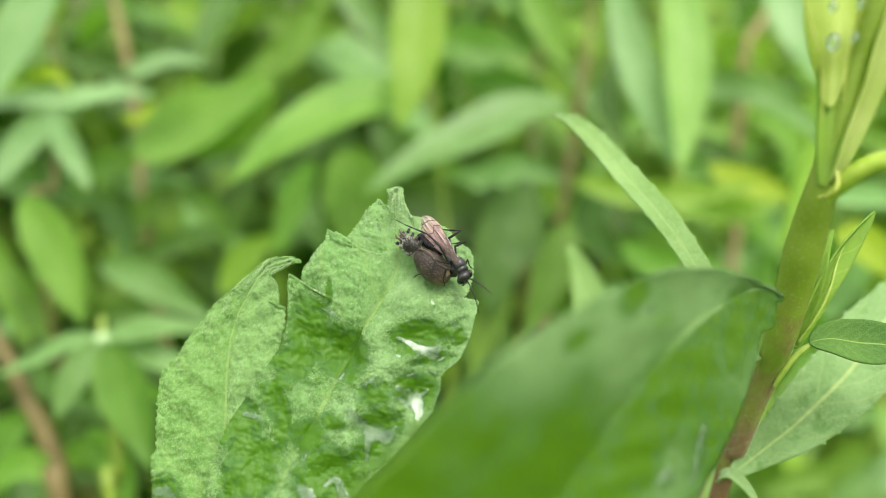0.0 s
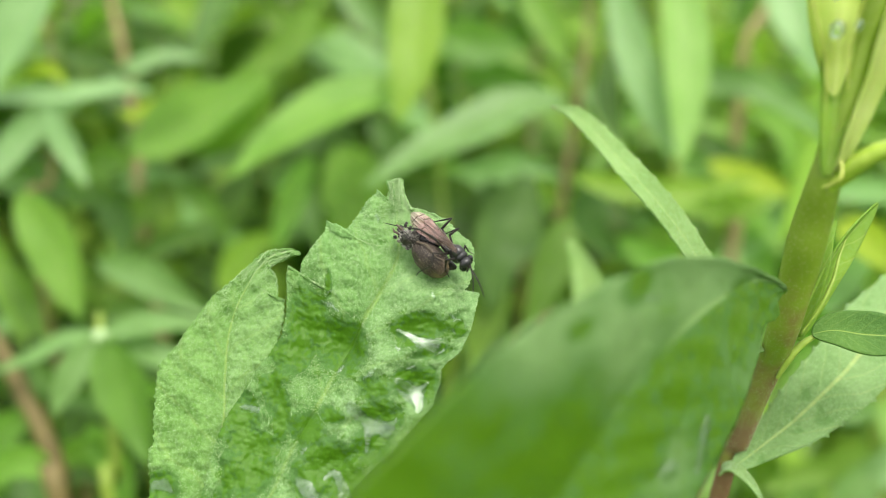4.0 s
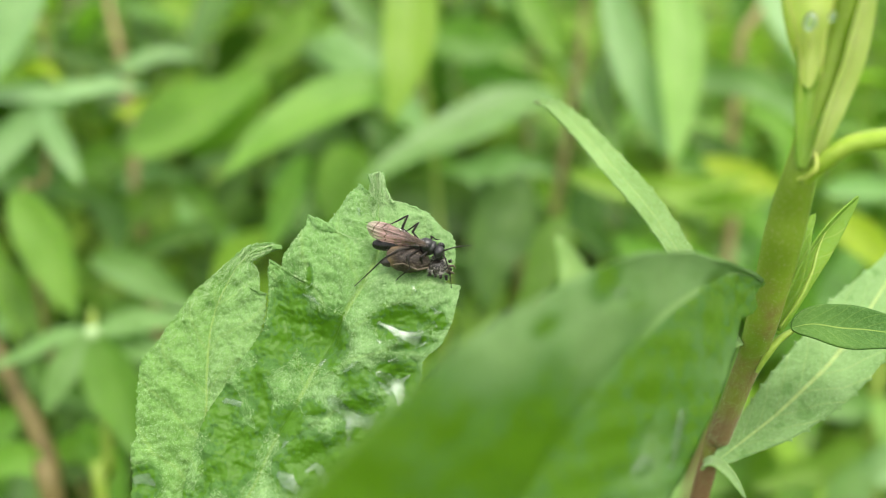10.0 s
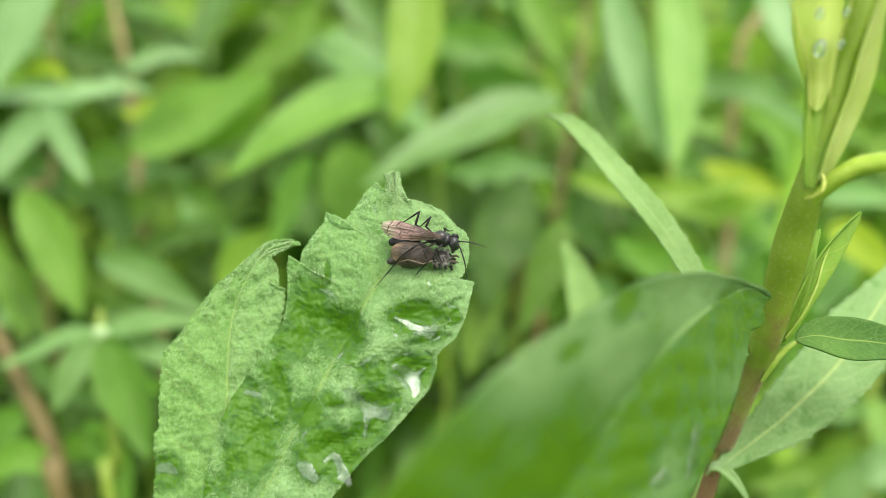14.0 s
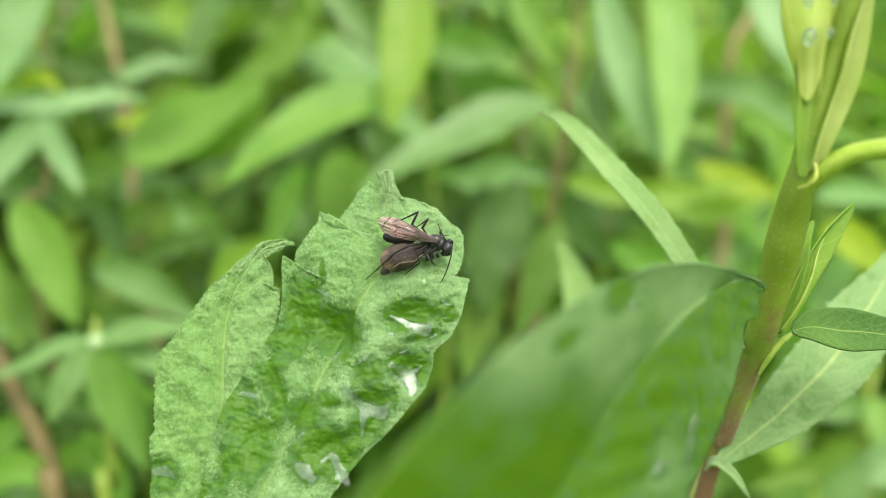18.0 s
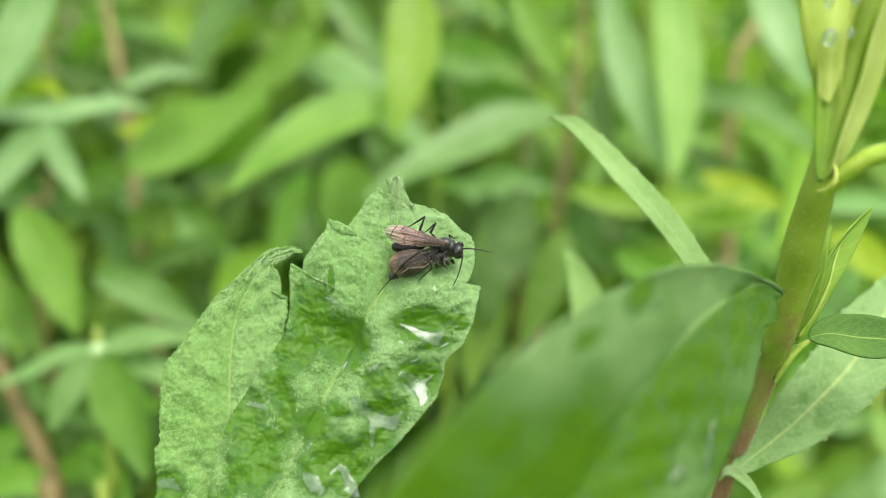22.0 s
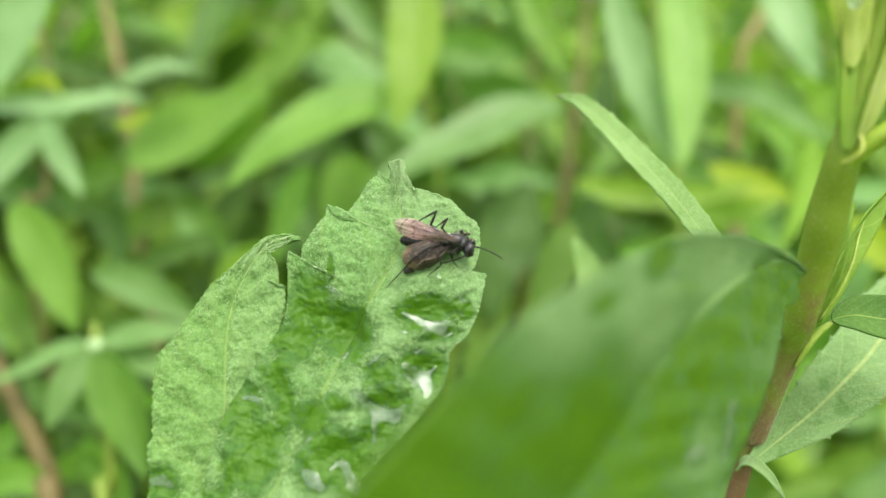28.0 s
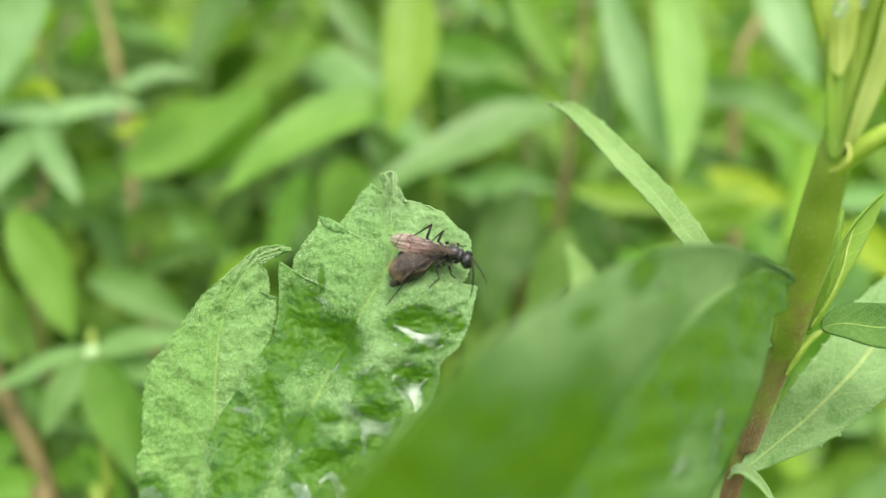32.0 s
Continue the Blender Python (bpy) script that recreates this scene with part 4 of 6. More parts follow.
# ---- the goldenrod with its thick stem ----
def build_goldenrod():
    root = (23.6, 66.0, -4.0)
    plant = thing("goldenrod_plant", root, "goldenrod with a downy reddish green stem and narrow leaves", "plant")
    upper = [(33.0, 76.0, 562.6), (33.6, 75.2, 567.9), (33.9, 74.2, 572.3), (34.2, 73.1, 576.6), (34.5, 71.9, 580.7), (34.2, 70.2, 584.9), (34.2, 69.4, 588.4), (34.2, 68.9, 591.6), (34.0, 68.0, 594.9), (34.0, 67.5, 597.8), (33.8, 66.5, 600.9), (34.0, 66.3, 603.5), (34.3, 66.4, 606.0), (34.7, 66.5, 608.5), (35.1, 66.7, 610.9), (35.4, 66.9, 613.2), (35.6, 66.8, 615.5), (35.9, 66.8, 617.8), (36.4, 67.3, 620.8)]
    stem = [Vector(root), Vector((24.4, 74.0, 300.0)), Vector((26.4, 77.5, 480.0)), *upper]
    girth = [1.01, 1.17, 1.27, 1.23, 1.31, 1.49, 1.51, 1.65, 1.71, 1.62, 1.42, 1.2, 1.19, 1.18, 1.11, 1.06, 1.04, 1.03, 0.93]
    radii = [(0, 2.2), (1 / 21, 1.6), (2 / 21, 1.1)] + [((k + 3) / 21, r) for k, r in enumerate(girth)]
    part("stem", tube(stem, radii, 20, 160, root, ridges=0.05), STEM, plant, "downy stem, reddish brown below and green above")
    down("hairs", plant.children[0].data, HAIR, plant, 60000, 0.11, 12, Vector((0, 0, 0)), 0.7, 0.592)
    part("ridge", tube([(34.3, 72.0, 577.9), (34.5, 69.8, 583.8), (34.5, 68.7, 588.1), (34.5, 68.0, 592.0), (34.7, 67.4, 595.1), (34.6, 66.5, 597.9), (34.6, 65.6, 601.4)], [(0, 0.15), (0.3, 0.32), (0.8, 0.38), (1, 0.2)], 8, 30, root), PINK_RIDGE, plant, "pinkish ridge along the stem")

    def leaf(rib, width, face, material=GOLDENROD, label="", **more):
        data = lance(rib, width, face, root, **more)
        mesh_part("leaf", data, material, plant, label, thick=0.2)
        if material in (GOLDENROD, BROAD):
            down("hairs", data, HAIR, plant, 6000, 0.12, 9, Vector(face))

    # narrow leaf that arches over to the side
    leaf([(31.8, 70.3, 582.2), (30.5, 74.2, 584.2), (28.4, 79.0, 588.6), (26.5, 82.8, 591.7), (24.4, 85.4, 594.3), (21.7, 88.5, 597.1), (18.8, 91.7, 600.2), (16.3, 93.6, 602.4), (15.0, 94.2, 603.0), (13.3, 94.5, 603.4)], 3.5, (0.25, -0.75, 0.6), label="arching narrow leaf with a sharp brown tip", fold=0.25, along=120, across=14, peak=0.5, teeth=0.34, teeth_count=16, base=0.6)
    # broad leaf that climbs beside the stem
    leaf([(32.9, 73.9, 565.6), (36.5, 74.5, 568.6), (39.5, 74.9, 571.3), (42.7, 75.9, 574.1), (46.4, 77.9, 576.6), (50.4, 81.0, 579.4), (55.2, 85.4, 582.6), (61.1, 91.2, 587.0)], 8.2, (-0.25, -0.8, 0.55), BROAD, label="pale green leaf with a clear midrib and small teeth", fold=0.12, along=160, across=18, peak=0.68, teeth=0.42, teeth_count=15, base=0.05)
    # dark leaf on a thin pale stalk
    part("petiole", tube([(34.7, 70.7, 579.1), (35.5, 70.4, 581.7), (36.6, 70.5, 583.2), (37.9, 70.5, 584.2)], [(0, 0.15), (0.3, 0.42), (0.7, 0.36), (1, 0.2)], 10, 24, root), LIGHT_STALK, plant, "thin pale leaf stalk")
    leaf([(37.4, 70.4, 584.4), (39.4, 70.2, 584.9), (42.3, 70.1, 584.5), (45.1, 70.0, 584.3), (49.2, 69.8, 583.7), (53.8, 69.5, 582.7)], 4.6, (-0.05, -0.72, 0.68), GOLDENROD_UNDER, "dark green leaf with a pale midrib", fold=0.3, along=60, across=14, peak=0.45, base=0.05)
    # upright folded leaf against the stem
    leaf([(35.4, 69.9, 584.0), (36.3, 70.1, 587.4), (37.9, 71.3, 590.6), (40.0, 73.1, 592.7), (43.1, 75.8, 594.4), (46.2, 78.4, 595.8)], 3.3, (0.5, -0.85, 0.1), AXIL_GREEN, "upright young leaf folded along its midrib", fold=0.6, along=50, across=12, peak=0.55, base=0.3)
    leaf([(35.6, 69.6, 584.5), (36.1, 69.9, 588.4), (36.7, 70.5, 591.5), (37.8, 72.0, 594.0), (39.7, 74.0, 595.4)], 2.2, (-0.5, -0.8, 0.2), AXIL_GREEN, "shaded inner half of the young leaf", fold=0.3, along=40, across=10, peak=0.5, base=0.25)
    part("leaf_edge", tube([(35.6, 69.2, 585.0), (37.0, 69.2, 587.9), (38.3, 70.1, 590.5), (39.2, 71.4, 592.4), (40.4, 72.9, 593.7)], [(0, 0.12), (0.3, 0.2), (0.7, 0.16), (1, 0.04)], 8, 24, root), LIGHT_STALK, plant, "pale rolled edge of the young leaf")
    # leaf that clasps the stem higher up
    part("leaf_base", tube([(33.8, 67.3, 598.7), (34.1, 65.7, 601.0), (35.0, 64.8, 602.8), (35.8, 64.0, 604.1), (36.9, 63.3, 604.9), (39.4, 61.3, 605.8)], [(0, 0.2), (0.2, 0.75), (0.45, 1.05), (1, 1.2)], 16, 40, root, flat=0.75), CLASP, plant, "bright green leaf base clasping the stem")
    part("leaf_edge", tube([(33.0, 65.5, 601.1), (33.5, 64.6, 601.6), (33.9, 64.0, 602.3), (34.1, 64.3, 603.1), (34.1, 65.0, 603.8)], [(0, 0.06), (0.4, 0.2), (1, 0.12)], 8, 24, root), PALE_STEM, plant, "pale lip where the leaf clasps the stem")
    # pale strap-like stalk that runs up beside the stem
    leaf([(34.2, 65.0, 602.7), (34.7, 64.9, 605.4), (35.4, 65.1, 608.1), (36.1, 65.3, 610.9), (36.5, 65.6, 613.8), (36.9, 65.9, 616.9), (37.5, 66.2, 620.8)], 2.1, (0.3, -0.9, 0.3), AXIL, "pale side leaf running up beside the stem", fold=0.3, along=40, across=10, peak=0.6, base=0.35)
    # folded young leaf that holds drops of water in its axil
    leaf([(33.2, 64.9, 602.3), (33.3, 65.4, 605.7), (33.4, 66.1, 609.5), (33.4, 66.7, 612.7), (33.4, 67.4, 615.9)], 3.0, (-0.1, -0.95, 0.3), AXIL_GREEN, "green base of the young leaf", fold=0.3, along=40, across=10, peak=0.75, base=0.15)
    leaf([(32.9, 65.4, 609.1), (32.9, 65.8, 611.9), (32.7, 66.1, 614.6), (32.4, 66.3, 617.3), (32.0, 66.2, 620.8)], 4.4, (-0.1, -0.95, 0.3), AXIL_GLASSY, "glossy young leaf holding water in its axil", fold=-0.5, along=50, across=14, peak=0.8, base=0.06)
    part("leaf_edge", tube([(32.4, 65.3, 607.9), (32.1, 65.9, 611.0), (31.6, 66.0, 613.1), (30.6, 66.0, 615.6), (29.6, 66.2, 617.8), (28.2, 66.1, 620.4)], [(0, 0.04), (0.4, 0.09), (1, 0.08)], 8, 30, root), PALE_STEM, plant, "pale edge of the young leaf")
    part("leaf_edge", tube([(33.9, 65.4, 609.6), (33.7, 65.5, 612.9), (33.9, 65.6, 615.6), (34.2, 65.6, 617.8), (34.3, 65.7, 620.4)], [(0, 0.04), (0.4, 0.09), (1, 0.08)], 8, 30, root), PALE_STEM, plant, "pale edge of the young leaf")
    # One water drop; the smaller beads stand in for highlights on the leaf.
    for spot, size in (((32.1, 65.2, 614.5), 0.78), ((33.6, 64.7, 614.9), 0.42), ((31.7, 65.4, 617.3), 0.50), ((33.6, 64.8, 617.5), 0.42)):
        part("water_bead", lump(Vector(spot) - Vector(root), (size * 0.7, size * 0.7, size)), WATER, plant, "bright bead for a drop and glints of water in the axil")
    # the lowest small leaf
    leaf([(32.3, 75.8, 563.6), (32.5, 74.4, 565.5), (33.2, 73.5, 565.9), (34.3, 71.7, 565.3), (35.4, 70.0, 563.7)], 1.25, (-0.2, -0.5, 0.8), label="small drooping leaf", fold=0.4, along=40, across=10, peak=0.5, base=0.4)


build_goldenrod()

# ---- the wasp and its spider ----
BLACK = plain_material("wasp_black", (0.010, 0.010, 0.011), (0.028, 0.028, 0.029), 0.33, 1500, bump_depth=0.00003, shine=0.6)
BANDED = plain_material("wasp_abdomen", (0.005, 0.005, 0.005), (0.014, 0.013, 0.013), 0.28, 900, bump_depth=0.00003, shine=0.35)
EYE = plain_material("insect_eye", (0.006, 0.006, 0.007), (0.02, 0.02, 0.02), 0.2, 4000, bump_depth=0.00001)
LEG = plain_material("wasp_leg", (0.010, 0.009, 0.008), (0.03, 0.026, 0.02), 0.4, 1200, bump_depth=0.00003, shine=0.3)
PALE_LEG = plain_material("spider_leg", (0.06, 0.045, 0.03), (0.17, 0.13, 0.09), 0.5, 1500, bump_depth=0.00004)
SILVERY_FACE = plain_material("silvery_face", (0.03, 0.03, 0.03), (0.16, 0.15, 0.14), 0.45, 3500)
VEIN = plain_material("wing_vein", (0.05, 0.03, 0.02), (0.10, 0.065, 0.04), 0.4, 1500)
SILVER = plain_material("silvery_bristle", (0.30, 0.28, 0.25), (0.55, 0.53, 0.49), 0.4, 2500)
FAWN = plain_material("fawn_hair", (0.10, 0.075, 0.05), (0.26, 0.20, 0.14), 0.5, 2500)
CARAPACE = plain_material("spider_carapace", (0.010, 0.009, 0.008), (0.05, 0.044, 0.036), 0.32, 1800, bump_depth=0.00006, shine=0.4)


def spider_abdomen_material():
    """Dark velvety brown with a warm tan patch towards the rear and rows of pale hairs."""
    m, n, l, bsdf = nodes_of("spider_abdomen")
    coord = n.new("ShaderNodeTexCoord").outputs["Object"]
    sep = n.new("ShaderNodeSeparateXYZ")
    l.new(coord, sep.inputs[0])
    big = noisy(n, l, 700, 3)
    hairs = noisy(n, l, 10000, 2, 0.7)
    rear = ramped(n, l, sums(n, l, "MULTIPLY_ADD", big, 0.0016, sep.outputs[0]), 0.0, -0.0014)
    col = mixed(n, l, "MIX", ramped(n, l, big, 0.35, 0.65), (0.024, 0.018, 0.014), (0.07, 0.053, 0.04))
    col = mixed(n, l, "MIX", sums(n, l, "MULTIPLY", rear, 0.8), col, (0.34, 0.23, 0.125))
    stripe = ramped(n, l, sums(n, l, "ABSOLUTE", sums(n, l, "MULTIPLY_ADD", big, 0.0005, sep.outputs[1])), 0.00065, 0.0004)
    col = mixed(n, l, "MIX", sums(n, l, "MULTIPLY", stripe, 0.7), col, (0.022, 0.017, 0.014))
    col = mixed(n, l, "MIX", sums(n, l, "MULTIPLY", ramped(n, l, hairs, 0.55, 0.68), 0.5), col, (0.36, 0.31, 0.24))
    l.new(col, bsdf.inputs["Base Color"])
    bsdf.inputs["Roughness"].default_value = 0.5
    bsdf.inputs["Specular IOR Level"].default_value = 0.3
    bump = n.new("ShaderNodeBump")
    bump.inputs["Strength"].default_value = 0.6
    bump.inputs["Distance"].default_value = 0.00008
    l.new(hairs, bump.inputs["Height"])
    l.new(bump.outputs[0], bsdf.inputs["Normal"])
    return m


def wing_material():
    """A smoky clear wing with brown veins and a pinkish sheen that is put into its colour."""
    m, n, l, bsdf = nodes_of("smoky_wing")
    uv = n.new("ShaderNodeTexCoord").outputs["UV"]
    cells = n.new("ShaderNodeTexVoronoi")
    cells.feature = "DISTANCE_TO_EDGE"
    cells.inputs["Scale"].default_value = 1.0
    stretch = n.new("ShaderNodeMapping")
    stretch.inputs["Scale"].default_value = (3.6, 2.6, 1)
    l.new(uv, stretch.inputs["Vector"])
    l.new(stretch.outputs[0], cells.inputs["Vector"])
    vein = ramped(n, l, cells.outputs["Distance"], 0.042, 0.018)
    streaks = n.new("ShaderNodeMapping")
    streaks.inputs["Scale"].default_value = (0.7, 3.6, 1)
    l.new(uv, streaks.inputs["Vector"])
    tone = noisy(n, l, 4, 3, 0.6, streaks.outputs[0])
    place = n.new("ShaderNodeSeparateXYZ")
    l.new(uv, place.inputs[0])
    outward = sums(n, l, "ADD", place.outputs[0], sums(n, l, "MULTIPLY", sums(n, l, "SUBTRACT", tone, 0.5), 0.9))
    # Pink sheen and pale sky reflection are put into the base colour.
    col = mixed(n, l, "MIX", ramped(n, l, outward, 0.2, 0.6), (0.07, 0.045, 0.032), (0.50, 0.30, 0.285))
    col = mixed(n, l, "MIX", ramped(n, l, outward, 0.72, 0.98), col, (0.54, 0.45, 0.36))
    col = mixed(n, l, "MIX", ramped(n, l, tone, 0.5, 0.38), col, (0.07, 0.046, 0.035))
    col = mixed(n, l, "MIX", vein, col, (0.08, 0.05, 0.032))
    l.new(col, bsdf.inputs["Base Color"])
    bsdf.inputs["Roughness"].default_value = 0.16
    bsdf.inputs["IOR"].default_value = 1.7
    bsdf.inputs["Thin Film Thickness"].default_value = 300
    bsdf.inputs["Thin Film IOR"].default_value = 1.7
    l.new(sums(n, l, "MULTIPLY_ADD", vein, 0.3, 0.66), bsdf.inputs["Alpha"])
    bump = n.new("ShaderNodeBump")
    bump.inputs["Strength"].default_value = 0.5
    bump.inputs["Distance"].default_value = 0.00008
    l.new(cells.outputs["Distance"], bump.inputs["Height"])
    l.new(bump.outputs[0], bsdf.inputs["Normal"])
    return m


SPIDER = spider_abdomen_material()
WING = wing_material()
LEAN = radians(45)


def flat(u, w, c=0.0):
    """A place on the wasp's body, fitted to the camera's view: u along it, w up, c out to the camera, turned by its
    lean.
    """
    return Vector((u, w * math.cos(LEAN) - c * math.sin(LEAN), w * math.sin(LEAN) + c * math.cos(LEAN)))


def limb(points, radii):
    """A jointed leg: straight tapering pieces with a knob at each joint."""
    bm = bmesh.new()
    for (a, ra), (b, rb) in zip(zip(points, radii), zip(points[1:], radii[1:])):
        a, b = Vector(a), Vector(b)
        mid = a.lerp(b, 0.35)
        ra, rb = ra * 0.68, rb * 0.68
        add_bm(bm, tube([a, mid, b], [(0, ra * 0.8), (0.35, ra * 1.2), (1, rb * 0.85)], 8, 6))
        add_bm(bm, lump(b, (rb * 1.05,) * 3, segments=8, rings=6))
    return bm


def wing(reach, low, high, lift, droop):
    """A thin wing folded back along the body, its blade turned to face the camera, slightly pleated."""

    def place(s, v):
        swell_ = min(1.0, 0.22 + 1.05 * s ** 0.8) * math.sqrt(max(0.0, 1 - max(0.0, (s - 0.7) / 0.3) ** 2.4))
        mid = (low + high) / 2 * min(1, s * 1.6)
        pleat = 0.05 * math.sin(s * 8 + v * 4) + 0.05 * math.sin(v * 9)
        return flat(0.1 - reach * s, mid + (high - low) / 2 * v * swell_, lift - droop * s - 0.22 * v * v * s + pleat * s)

    return sheet(place, 40, 18, (0, 0, 0)), place


def build_wasp():
    wasp = thing("spider_wasp", (0, 0, 0), "black spider wasp with smoky folded wings, gripping a spider", "wasp")
    part("thorax", lump(flat(-0.1, 0.02, 0.12), (0.8, 0.68, 0.68), rough=0.02), BLACK, wasp, "satin black thorax with fine grey down")
    part("scutellum", lump(flat(-0.72, 0.05, 0.25), (0.3, 0.36, 0.34), rough=0.02), BLACK, wasp)
    part("collar", lump(flat(0.55, -0.1, 0.0), (0.42, 0.7, 0.64)), BLACK, wasp)
    part("side_plate", lump(flat(0.1, -0.55, -0.15), (0.72, 0.42, 0.45), rough=0.03), BLACK, wasp)
    part("rear_thorax", lump(flat(-1.15, -0.25, -0.1), (0.72, 0.52, 0.52), taper=0.2, rough=0.03), BLACK, wasp)
    part("waist", tube([flat(-1.7, -0.35, -0.2), flat(-1.95, -0.4, -0.25), flat(-2.15, -0.45, -0.28)], [(0, 0.2), (0.5, 0.1), (1, 0.2)], 10, 8), BLACK, wasp)
    belly = [flat(-2.0, -0.42, -0.28), flat(-2.9, -0.7, -0.4), flat(-3.9, -0.95, -0.5), flat(-4.8, -1.15, -0.6), flat(-5.4, -1.25, -0.7)]
    rings = [(0, 0.12), (0.1, 0.38), (0.24, 0.56), (0.26, 0.53), (0.42, 0.64), (0.44, 0.6), (0.6, 0.64), (0.62, 0.6), (0.78, 0.54), (0.8, 0.5), (0.92, 0.34), (1, 0.06)]
    abdomen = part("abdomen", tube(belly, rings, 20, 60), BANDED, wasp, "shiny black banded abdomen")
    head = part("head", lump(flat(1.25, -0.35, 0.0), (0.52, 0.78, 0.72), turn=(0, 8, 0), rough=0.02), BLACK, wasp, "rounded black head bent down to the spider")
    for side in (-1, 1):
        part("eye", lump(flat(1.34, -0.35 + 0.5 * side, 0.08), (0.4, 0.3, 0.48)), EYE, head)
    part("face", lump(flat(1.58, -0.55, -0.25), (0.28, 0.4, 0.38)), SILVERY_FACE, head, "face with silvery down")
    part("jaw", limb([flat(1.5, -0.6, -0.2), flat(1.8, -0.85, -0.3), flat(1.7, -1.05, -0.4)], [0.14, 0.12, 0.05]), LEG, head)
    for low, high, lift, reach in ((-0.85, 0.8, 0.66, 6.2), (-0.55, 1.0, 0.8, 6.4)):
        data, place = wing(reach, low, high, lift, 0.35)
        fore = mesh_part("wing", data, WING, wasp, "smoky brown wing with a pink sheen")
        for v, end in ((0.97, 0.86), (0.55, 0.8), (0.1, 0.86), (-0.4, 0.7), (-0.8, 0.55)):
            line = [place(s_, v * min(1, 0.4 + s_)) + flat(0, 0, 0.025) for s_ in (0.03, end * 0.3, end * 0.65, end)]
            part("vein", tube(line, [(0, 0.05), (0.6, 0.03), (1, 0.012)], 6, 18), VEIN, fore)
        for s_ in (0.5, 0.66):
            line = [place(s_ + 0.03 * math.sin(v * 4), v) + flat(0, 0, 0.025) for v in (-0.3, 0.1, 0.5, 0.9)]
            part("vein", tube(line, [(0, 0.02), (1, 0.02)], 6, 12), VEIN, fore)
    data, place = wing(4.9, -0.85, 0.5, 0.5, 0.4)
    mesh_part("hind_wing", data, WING, wasp)
    # legs on the far side stand arched on the leaf; those on the near side lie over the spider
    legs = [
        ([flat(0.4, 0.3, -0.3), flat(0.1, 0.95, 0.0), flat(0.6, 0.75, -0.6), flat(1.0, 0.9, -1.2)], [0.13, 0.12, 0.08, 0.05]),
        ([flat(-0.9, 0.2, -0.3), flat(-1.75, 0.85, 0.1), flat(-1.4, 1.85, 0.35), flat(-2.3, 0.85, -0.5), flat(-3.0, 0.5, -1.2)], [0.14, 0.17, 0.13, 0.08, 0.05]),
        ([flat(-1.4, 0.2, -0.3), flat(-2.85, 0.9, 0.0), flat(-2.6, 2.25, 0.35), flat(-4.1, 1.0, -0.5), flat(-5.2, 0.75, -0.8), flat(-6.6, 0.5, -0.95)], [0.15, 0.18, 0.14, 0.09, 0.07, 0.05]),
        ([flat(0.3, -0.5, 0.1), flat(-0.25, -1.3, 0.75), flat(0.1, -2.1, 0.0), flat(0.6, -2.4, -0.8)], [0.15, 0.17, 0.1, 0.05]),
        ([flat(-0.6, -0.6, 0.1), flat(-1.5, -1.6, 1.3), flat(-0.9, -2.6, 1.2), flat(-1.9, -3.9, 0.0), flat(-2.1, -4.3, -0.8)], [0.15, 0.17, 0.1, 0.07, 0.05]),
    ]
    for points, radii in legs:
        part("leg", limb(points, radii), LEG, wasp, "thin jointed dark leg")
    hip = flat(-1.2, -0.6, 0.1)
    hind = [flat(-1.2, -0.6, 0.1), flat(-2.3, -1.3, 1.35), flat(-3.4, -2.6, 1.35), flat(-4.3, -4.3, 0.1), flat(-5.0, -5.6, -0.7), flat(-5.5, -6.6, -0.9)]
    hind_leg = part("leg", limb([p - hip for p in hind], [0.15, 0.18, 0.13, 0.09, 0.06, 0.04]), LEG, wasp, "long thin brown hind leg stretched over the spider")
    hind_leg.location = mm(hip)
    feelers = []
    for points in ([flat(0, 0, 0), flat(0.35, 0.12, 0.25), flat(1.3, 0.05, 0.3), flat(2.4, -0.15, 0.1), flat(3.4, -0.5, -0.3)], [flat(0, 0, 0), flat(0.3, 0.1, 0.2), flat(1.1, 0.2, 0.2), flat(2.0, 0.2, 0.1), flat(2.9, 0.1, 0.0)]):
        feeler = part("antenna", tube(points, [(0, 0.09), (0.1, 0.075), (0.6, 0.065), (1, 0.035)], 8, 30), LEG, wasp, "long curved dark antenna")
        feelers.append(feeler)
    return wasp, feelers, head, abdomen, (hind_leg, hip)


